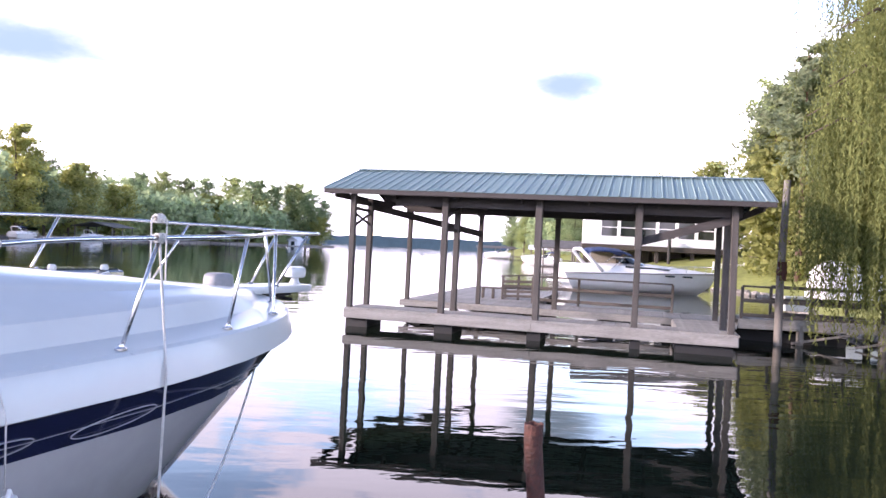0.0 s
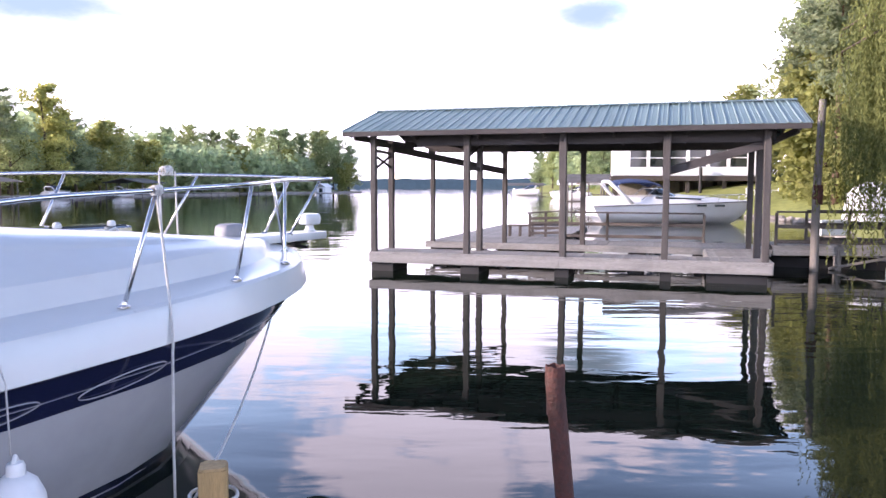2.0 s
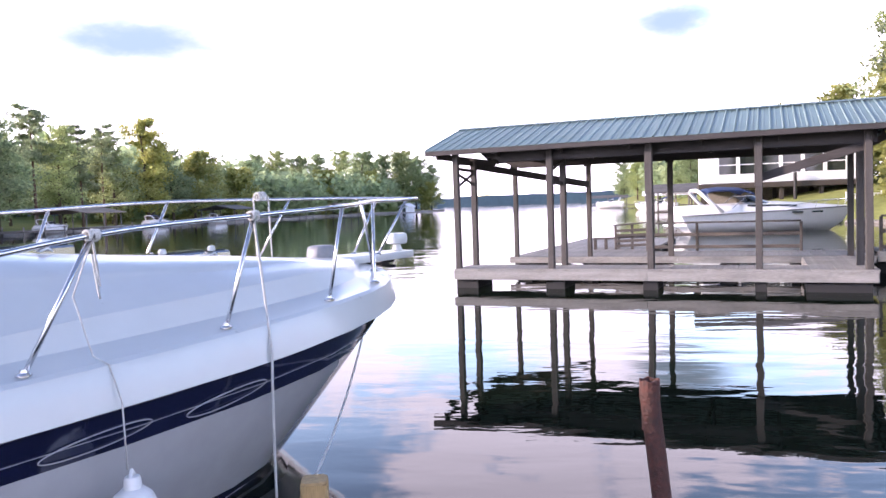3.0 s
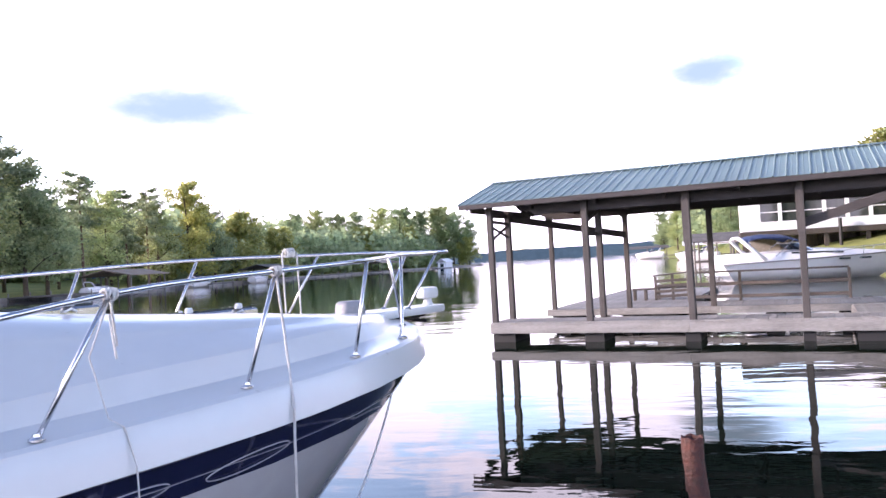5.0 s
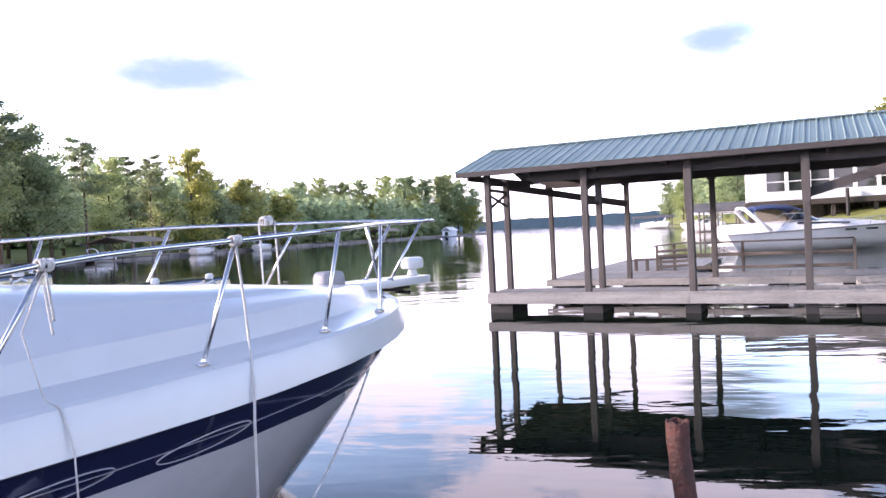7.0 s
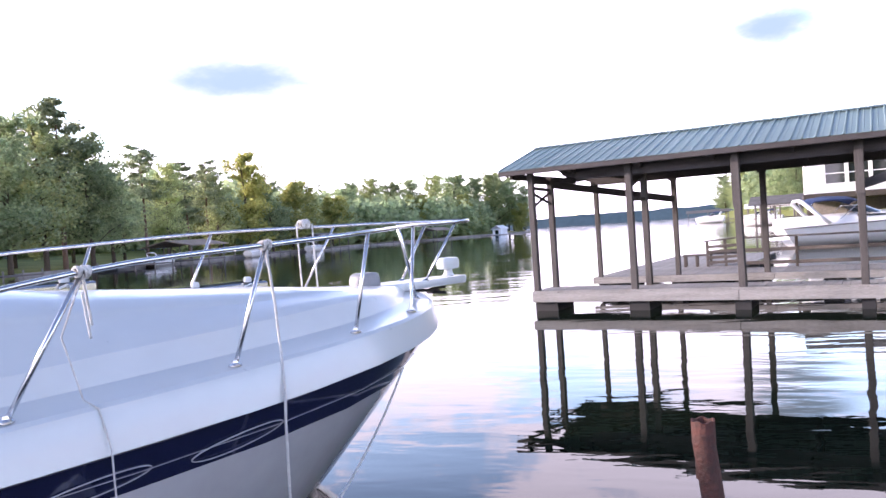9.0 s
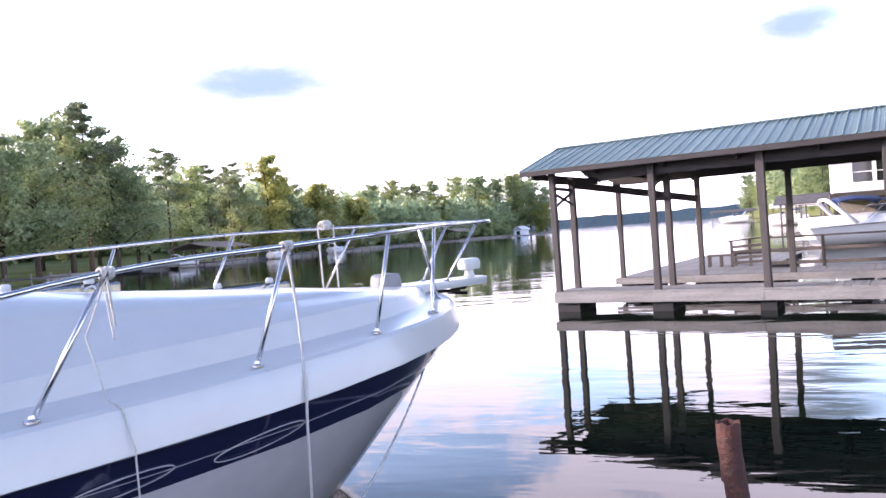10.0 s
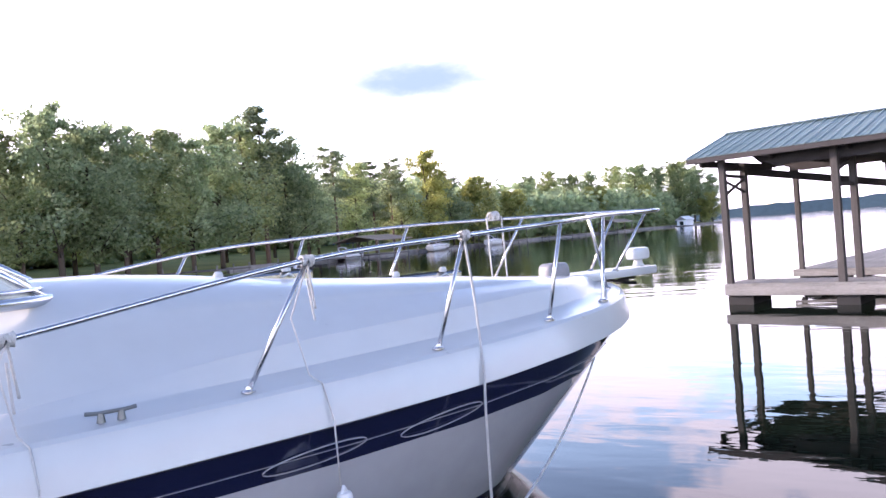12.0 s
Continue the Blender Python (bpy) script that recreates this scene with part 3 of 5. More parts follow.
    # deck hatches
    for x, y, w, l in ((-3.3, 0.20, 0.30, 0.44), (-1.75, 0.42, 0.16, 0.42)):
        u = -x
        z = deck_top(u, abs(y)) + 0.03
        hatch = part("hatch", Geo().box((x - l, y - w, z - 0.09), (x + l, y + w, z + 0.03), 0.015), M["steel"], boat, "low framed deck hatch")
        part("hatch_lid", Geo().box((x - l + 0.03, y - w + 0.03, z + 0.03), (x + l - 0.03, y + w - 0.03, z + 0.045), 0.008), M["tint"], hatch, "dark acrylic lid")
        for k in (-1, 1):
            gh = Geo()
            gh.spin([(0.03, 0), (0.034, 0.01), (0.03, 0.035), (0.018, 0.045)], (x + k * l * 0.55, y - w + 0.0, z + 0.035), 12)
            gh.tube([(x + k * l * 0.55 - 0.04, y - w - 0.02, z + 0.0), (x + k * l * 0.55, y - w - 0.05, z + 0.02), (x + k * l * 0.55 + 0.04, y - w - 0.02, z + 0.0)], 0.008, 8)
            part("hatch_latch", gh, M["gel"], hatch, "white hatch latch", smooth=40)
    # cleats on the side deck
    for side in (-1, 1):
        for u in (4.45,):
            x, y, z = -u, side * (half_beam(u) - 0.07), sheer(u) + 0.01
            g = Geo()
            for k in (-0.045, 0.045):
                g.spin([(0.022, 0), (0.018, 0.02), (0.014, 0.044)], (x + k, y, z), 10)
            g.tube([(x - 0.115, y, z + 0.052), (x - 0.06, y, z + 0.046), (x + 0.06, y, z + 0.046), (x + 0.115, y, z + 0.052)], 0.010, 8)
            part("cleat", g, M["cleat"], boat, "steel mooring cleat", smooth=40)
    # raked wraparound windscreen
    def shield(dz, f):
        pts = []
        for i in range(15):
            a = math.pi * (i / 14 - 0.5)
            pts.append((-5.86 + (1.36 - 0.62 * f) * math.cos(a) ** 0.8, (1.02 - 0.14 * f) * math.sin(a), 1.73 + 0.40 * f + dz))
        return pts
    lo, hi = shield(0, 0.0), shield(0, 1.0)
    part("windscreen", Geo().loft([lo, hi]), M["glass"], boat, "raked clear windscreen", smooth=True)
    for pts, r in ((lo, 0.034), (shield(0.012, 0.12), 0.016), (shield(0.0, 0.86), 0.014), (hi, 0.03)):
        part("windscreen_frame", Geo().tube(pts, r, 10), M["steel"], boat, "rounded grey metal windscreen frame", smooth=True)
    for i in (3, 5, 7, 9, 11):
        part("windscreen_frame", Geo().tube([lo[i], hi[i]], 0.024, 8), M["steel"], boat, "metal windscreen mullion", smooth=True)
    # small antenna-like light behind the rail end
    g = Geo().tube([(-5.2, 1.2, sheer(5) + 0.2), (-5.2, 1.2, sheer(5) + 0.62)], 0.012, 8)
    g.box((-5.23, 1.12, sheer(5) + 0.60), (-5.17, 1.28, sheer(5) + 0.65), 0.01)
    part("deck_light", g, M["gel"], boat, "small white deck light on a post")
    # cockpit block aft
    g = Geo().loft([[(x, -y, z) for y, z in ((1.2, sheer(6)), (1.1, 1.95), (0.0, 2.0))] + [(x, y, z) for y, z in ((1.1, 1.95), (1.2, sheer(6)))] for x in (-6.5, -8.2)], caps=True)
    part("cockpit", g, M["gel"], boat, "white cockpit coaming", smooth=40)
    return boat


boat = build_boat()
BM = boat.matrix_basis.copy()


def bw(x, y, z):
    """A place on the boat, in the world."""
    return BM @ Vector((x, y, z))


def sag(p, q, dip, n=14):
    p, q = Vector(p), Vector(q)
    return [p.lerp(q, i / n) - Vector((0, 0, dip * 4 * (i / n) * (1 - i / n))) for i in range(n + 1)]


def knot(c, s=1.0, seed=1):
    """Turns of rope wound round the rail, with loose ends."""
    rng = random.Random(seed)
    g = Geo()
    ax = (BM.to_3x3() @ Vector((1, 0.12, 0.0))).normalized()
    u, v = ax.orthogonal().normalized(), None
    v = ax.cross(u)
    pts = []
    for i in range(46):
        a = i * 0.85
        r = 0.026 * s + 0.008 * rng.random()
        pts.append(Vector(c) + ax * (0.034 * s * math.sin(i * 0.23)) + (u * math.cos(a) + v * math.sin(a)) * r)
    g.tube(pts, 0.0085 * s, 6)
    return g


# lines made fast on the rail
rail3, rail4, rail5 = bw(-2.34, -(half_beam(2.616) - 0.09), 1.905), bw(-3.40, -(half_beam(3.794) - 0.09), 1.836), bw(-4.85, -(half_beam(5.3) - 0.09), 1.60)
far2 = bw(-0.62, 0.70, 2.075)


def line_thing(name, label, pieces, category="rope", material="rope"):
    ob = tagged(new(name), label, category)
    for i, (nm, g) in enumerate(pieces):
        part(nm, g, M[material], ob, smooth=True)
    return ob


drop3 = [rail3 + Vector((0, 0, -0.02)), bw(-2.31, -(half_beam(2.3) - 0.06), 1.55), bw(-2.35, -(half_beam(2.3) + 0.03), sheer(2.3) + 0.02), bw(-2.39, -(half_beam(2.3) + 0.105), sheer(2.3) - 0.19), bw(-2.41, -(half_beam(2.3) + 0.12), 0.9),
         bw(-2.42, -(half_beam(2.3) + 0.12), 0.35), bw(-2.42, -(half_beam(2.3) + 0.12), -0.1)]
line_thing("mooring_line", "white rope tied to the bow rail and hanging over the side", [("knot", knot(rail3, 0.85, 3)), ("strand", Geo().tube(drop3, 0.0085, 7))])
for rp, u, seed in ((rail4, 3.40, 5), (rail5, 4.78, 8)):
    w = half_beam(u)
    fl = [rp + Vector((0, 0, -0.02)), bw(-u - 0.12, -(w - 0.08), sheer(u) + 0.34), bw(-u - 0.06, -(w - 0.03), sheer(u) + 0.03), bw(-u - 0.02, -(w + 0.045), sheer(u) - 0.012), bw(-u, -(w + 0.115), sheer(u) - 0.2), bw(-u, -(w + 0.13), 0.64)]
    ends = Geo().tube(sag(rp, rp + Vector((0.01, 0.03, -0.27)), 0.0), 0.007, 6)
    ends.tube(sag(rp + Vector((0.0, -0.01, -0.1)), rp + Vector((0.035, -0.015, -0.33)), 0.01), 0.007, 6)
    line_thing("fender_line", "thin white rope from rail down to a fender", [("knot", knot(rp, 0.9, seed)), ("strand", Geo().tube(fl, 0.0048, 6)), ("loose_end", ends)])
    f = tagged(new("fender"), "round white vinyl boat fender hanging against the hull", "fender")
    c = bw(-u, -(w + 0.17), 0.27)
    f.matrix_basis = Matrix.Translation(c)
    part("bladder", Geo().spin([(0.02, -0.30), (0.09, -0.27), (0.125, -0.20), (0.135, -0.08), (0.135, 0.08), (0.125, 0.18), (0.095, 0.25), (0.055, 0.285)], (0, 0, 0), 24), M["fender"], f, smooth=True)
    part("eye", Geo().spin([(0.045, 0.28), (0.042, 0.33), (0.036, 0.345), (0.02, 0.35)], (0, 0, 0), 14).tube([(0, -0.02, 0.34), (0, 0, 0.375), (0, 0.02, 0.34)], 0.012, 8), M["fender"], f, smooth=40)
ends = Geo()
for k in (-0.05, 0.06):
    ends.tube(sag(far2 + Vector((k, k, 0)), far2 + Vector((k + 0.01, k + 0.01, -0.62)), 0.0), 0.009, 6)
line_thing("mooring_line", "white rope wound on the far bow rail with hanging ends", [("knot", knot(far2, 1.3, 11)), ("loose_end", ends)])
line_thing("bow_line", "grey mooring rope slung from the bow to the dock post", [("strand", Geo().tube(sag(bw(-0.02, -0.20, 1.20), (-1.53, 2.93, 0.52), 0.20, 22), 0.008, 7)), ("turn", Geo().tube([(-1.45 + 0.105 * math.cos(a), 2.95 + 0.105 * math.sin(a), 0.52 + 0.012 * math.sin(a * 0.5)) for a in np.linspace(0, 6.4, 22)], 0.009, 7))])

# ---- pipe and post beside the mooring ----
pipe = thing("steel_pipe", "rusted red-brown steel pipe standing in the water", "pipe", (0.30, 4.09, 0))
g = Geo()
n, base, top = 28, Vector((0.10, -0.03, -0.5)), Vector((-0.02, 0.0, 0.855))
secs = []
for p, r in ((base, 0.058), (top - Vector((0, 0, 0.12)), 0.058), (top - Vector((0, 0, 0.12)), 0.060), (top, 0.060), (top, 0.050), (top - Vector((0, 0, 0.3)), 0.050)):
    secs.append([(p.x + r * math.cos(2 * math.pi * k / n), p.y + r * math.sin(2 * math.pi * k / n), p.z + (0.006 * math.sin(5 * 2 * math.pi * k / n) if p.z > 0.84 else 0)) for k in range(n)])
g.loft(secs, close=True)
part("tube", g, M["rust"], pipe, smooth=40)
stump = thing("mooring_post", "square treated pine post with a worn top", "post", (-1.45, 2.95, 0), 12)
g = Geo().bar((0, 0, -0.6), (0, 0, 0.655), 0.125, 0.125, 0.01)
part("shaft", g, M["newpost"], stump)
part("top", Geo().bar((0, 0, 0.6555), (0, 0, 0.668), 0.117, 0.117, 0.02), M["endgrain"], stump, "cracked end grain")


# ---- covered slip: x along its front, y to the back ----
SLIP = pose(-2.043, 16.889, 0, 0, 0, -17.2)
DECK_Z, EAVE_Z, RIDGE_Z = 0.45, 3.165, 3.84
EAVE_F, RIDGE_Y, EAVE_B = -0.26, 2.06, 4.38
DX1, WALK, YB, BACK = 8.58, 1.14, 3.46, 5.42
PX = [0.08, 2.29, 4.43, 6.52, 8.45]
dock = tagged(new("boat_slip"), "weathered wooden boat slip with green metal roof over the water", "boat dock")
dock.matrix_basis = SLIP


def post(x, y, z1, w=0.13, d=0.12, z0=None, name="post", lean=0.0):
    z0 = DECK_Z - 0.25 if z0 is None else z0
    return part(name, Geo().bar((x, y, z0), (x + lean, y, z1), w, d, 0.01), M["post"], dock, "dark weathered post")


for i, x in enumerate(PX):
    w = (0.13, 0.135, 0.205, 0.15, 0.17)[i]
    post(x, 0.12, EAVE_Z - 0.06, w, 0.13, lean=(-0.01, 0, -0.02, 0.01, -0.03)[i])
post(0.17, 1.0, 3.02, 0.13, 0.13)
post(2.36, 1.0, 3.02, 0.13, 0.13)
post(8.38, 1.05, 3.02, 0.14, 0.14)
for x, w in ((0.40, 0.115), (2.40, 0.115), (4.45, 0.13), (8.44, 0.13)):
    post(x, YB + 0.1, 3.0, w, 0.12)
    part("cap_block", Geo().bar((x - 0.005, YB + 0.03, 2.80), (x - 0.005, YB + 0.03, 3.0), 0.20, 0.05, 0.01), M["post"], dock)
# boards nailed on the front posts
for x, z in ((PX[2] - 0.02, 2.02), (PX[3], 2.10)):
    part("scab_board", Geo().bar((x, 0.03, z), (x, 0.03, EAVE_Z - 0.2), 0.15, 0.04, 0.008), M["post"], dock)
# braces
part("brace", Geo().bar((0.10, 1.08, 2.86), (2.43, 3.40, 2.34), 0.05, 0.16), M["beam"], dock, "long diagonal roof brace")
part("brace", Geo().bar((8.40, 0.22, 2.80), (6.46, 0.22, 2.24), 0.06, 0.17), M["beam"], dock, "diagonal knee brace")
for x in (PX[0] + 0.03, PX[1] + 0.03):
    part("brace", Geo().bar((x, 0.18, 2.62), (x + 0.06, 0.94, 2.40 if x < 1 else 2.86), 0.04, 0.06), M["beam"], dock)
part("brace", Geo().bar((PX[0] + 0.03, 0.18, 2.36), (PX[0] + 0.09, 0.94, 2.66), 0.04, 0.06), M["beam"], dock)
part("brace", Geo().bar((PX[0], 0.14, 2.90), (PX[0] + 0.08, 1.02, 2.90), 0.05, 0.10), M["beam"], dock)
part("brace", Geo().bar((PX[0], 0.14, 2.76), (PX[0] + 0.08, 1.02, 2.72), 0.05, 0.07), M["beam"], dock)
part("brace", Geo().bar((PX[1], 0.14, 2.34), (PX[1] + 0.07, 1.0, 2.34), 0.05, 0.08), M["beam"], dock)
# headers with an angled end
for y, x0, x1 in ((0.24, 0.78, 8.58), (YB, 0.20, 8.66)):
    prof = [(x0, 3.08), (x1, 3.08), (x1, 2.84), (x0 + 0.36, 2.85), (x0 + 0.24, 2.93), (x0 + 0.02, 2.97)]
    part("header", Geo().loft([[(x, y + k, z) for x, z in prof] for k in (-0.045, 0.045)], close=True, caps=True), M["beam"], dock, "dark header beam")
for x in (-0.35, 1.1, 2.55, 4.0, 5.45, 6.9, 8.95):
    part("tie_beam", Geo().bar((x, 0.0, 3.05), (x, 4.1, 3.05), 0.05, 0.14), M["beam"], dock)
    for ya in (EAVE_F + 0.04, EAVE_B - 0.04):
        part("rafter", Geo().bar((x, ya, EAVE_Z - 0.08), (x, RIDGE_Y, RIDGE_Z - 0.12), 0.05, 0.12), M["beam"], dock)

# fascia boards, floats and joists
for xa, xb in ((0, 4.35), (4.36, DX1)):
    for y in (0.0, WALK):
        part("fascia_board", Geo().bar((xa, y, DECK_Z - 0.145), (xb, y, DECK_Z - 0.145), 0.045, 0.21), M["fascia"], dock, "grey weathered edge board")
for x, ya, yb in ((0.0, 0.03, WALK - 0.03), (DX1, 0.03, YB + 0.1), (7.42, WALK + 0.03, YB - 0.03)):
    part("fascia_board", Geo().bar((x, ya, DECK_Z - 0.145), (x, yb, DECK_Z - 0.145), 0.045, 0.20), M["fascia"], dock)
for x0, x1 in ((0.02, 0.55), (2.16, 2.58), (4.26, 4.56), (6.44, 6.66), (7.36, 8.50)):
    part("float", Geo().box((x0, 0.08, -0.10), (x1, WALK - 0.08, DECK_Z - 0.25), 0.03), M["float"], dock, "black dock float")
# back walkway edge and supports
BX0, BX1 = 0.22, 8.95
for xa, xb in ((BX0, 4.6), (4.61, BX1)):
    part("fascia_board", Geo().bar((xa, YB, 0.37), (xb, YB, 0.37), 0.045, 0.17), M["fascia"], dock)
for x in (0.4, 2.2, 3.9, 5.6, 7.2, 8.4):
    part("float", Geo().box((x, YB + 0.1, -0.1), (x + 0.4, BACK - 0.1, 0.27), 0.03), M["float"], dock, "black dock float")

# stepped bench on the back deck
bench = tagged(new("deck_bench"), "grey wooden slatted bench on the far deck", "bench")
bench.matrix_basis = SLIP @ pose(2.25, 6.25, 0.455, 0, 0, 8)
for x in (-0.28, 0.03):
    for y in (0.05, 0.45):
        part("leg", Geo().bar((x, y, 0), (x, y, 0.30), 0.07, 0.07), M["railwood"], bench)
for k in range(4):
    part("seat_board", Geo().box((-0.34, 0.0 + k * 0.13, 0.30), (0.34, 0.115 + k * 0.13, 0.34)), M["railwood"], bench)
for x in (0.33, 0.80, 1.26):
    part("back_post", Geo().bar((x, 0.0, 0), (x, 0.0, 0.68 + 0.08 * (x - 0.33)), 0.08, 0.08), M["railwood"], bench)
for z in (0.10, 0.24, 0.40, 0.54):
    part("back_slat", Geo().bar((0.30, -0.05, z), (1.30, -0.05, z + 0.03), 0.03, 0.08), M["railwood"], bench)
part("top_rail", Geo().bar((0.24, -0.02, 0.70), (1.36, -0.02, 0.78), 0.14, 0.04), M["railwood"], bench)
for k in range(3):
    part("seat_board", Geo().box((0.34, 0.08 + k * 0.14, 0.32), (1.30, 0.2 + k * 0.14, 0.36)), M["railwood"], bench)
for x in (0.4, 1.25):
    part("leg", Geo().bar((x, 0.45, 0), (x, 0.45, 0.32), 0.07, 0.07), M["railwood"], bench)


def railing(label, pts, z0, height, spacing=1.45, slim=0.07):
    r = tagged(new("wooden_railing"), label, "railing")
    r.matrix_basis = SLIP
    for (xa, ya), (xb, yb) in zip(pts, pts[1:]):
        a, b = Vector((xa, ya, z0)), Vector((xb, yb, z0))
        k = max(1, round((b - a).length / spacing))
        for i in range(k + 1):
            p = a.lerp(b, i / k)
            part("rail_post", Geo().bar(p - Vector((0, 0, 0.12)), p + Vector((0, 0, height)), slim, slim), M["railwood"], r)
        for h, w, t in ((height + 0.02, 0.12, 0.045), (height * 0.60, 0.04, 0.09), (height * 0.16, 0.04, 0.09)):
            part("rail_board", Geo().bar(a + Vector((0, 0, h)), b + Vector((0, 0, h)), w, t), M["railwood"], r)
    return r


railing("weathered wooden handrail along the far deck", [(3.62, BACK - 0.06), (4.93, BACK - 0.06), (7.48, BACK - 0.06)], 0.45, 0.76, 2.6)
railing("weathered wooden handrail round the slip corner", [(8.80, YB + 0.2), (8.80, BACK - 0.1)], 0.45, 0.80, 1.1)

# gangway to the shore
gang = tagged(new("gangway"), "weathered wooden gangway from the slip to the shore", "gangway")
gang.matrix_basis = SLIP
GX0, GX1, GY0, GY1, GZ = 8.98, 15.4, 3.50, 4.86, 0.52
for y in (GY0, GY1):
    part("stringer", Geo().bar((GX0, y, GZ - 0.1), (GX1, y, GZ + 0.06), 0.06, 0.22), M["fascia"], gang)
for x in (10.4, 12.2, 13.8):
    for y in (GY0 + 0.05, GY1 - 0.05):
        part("support_post", Geo().tube([(x, y, -0.5), (x, y, GZ - 0.05)], 0.09, 10), M["pole"], gang)
for xa, xb in ((10.2, 11.6), (11.6, 13.0), (13.0, 14.4)):
    part("cross_brace", Geo().bar((xa, GY0 - 0.04, 0.04), (xb, GY0 - 0.04, 0.36), 0.04, 0.06), M["pole"], gang)
railing("weathered wooden gangway handrail above the water", [(9.05, GY0 + 0.05), (15.3, GY0 + 0.05)], GZ, 0.82, 1.55)
railing("weathered wooden gangway handrail along the outer edge", [(9.9, GY1 - 0.05), (15.3, GY1 - 0.05)], GZ, 0.82, 1.55)

pole = thing("mooring_pole", "tall grey timber pole standing in the lake", "pole", (8.28, 17.0, 0))
part("shaft", Geo().tube([(0.02, 0, -0.6), (0, 0, 1.7), (0.06, 0, 3.95)], 0.098, 14, r1=0.08), M["pole"], pole, smooth=40)
part("bracket", Geo().tube([(0, -0.10, 1.75), (0, 0, 1.75)], 0.115, 12).tube([(0.03, 0, 1.55), (0.03, 0, 2.0)], 0.112, 12), M["rust"], pole, "rusty bracket")
skiff = thing("small_boat", "dark jon boat tied under the gangway", "boat", (8.3, 18.2, 0.0), -20)
secs = []
for x, w, z in ((-0.9, 0.02, 0.42), (-0.5, 0.35, 0.30), (0.3, 0.50, 0.24), (1.8, 0.52, 0.22), (2.0, 0.50, 0.22)):
    secs.append([(x, -w, z), (x, -w * 0.85, -0.08), (x, w * 0.85, -0.08), (x, w, z), (x, w - 0.03, z), (x, w * 0.8 - 0.02, -0.03), (x, -w * 0.8 + 0.02, -0.03), (x, -w + 0.03, z)])
part("hull", Geo().loft(secs, close=True, caps=True), M["float"], skiff)
for x in (0.4, 1.4):
    part("thwart", Geo().box((x, -0.45, 0.14), (x + 0.25, 0.45, 0.17)), M["railwood"], skiff)


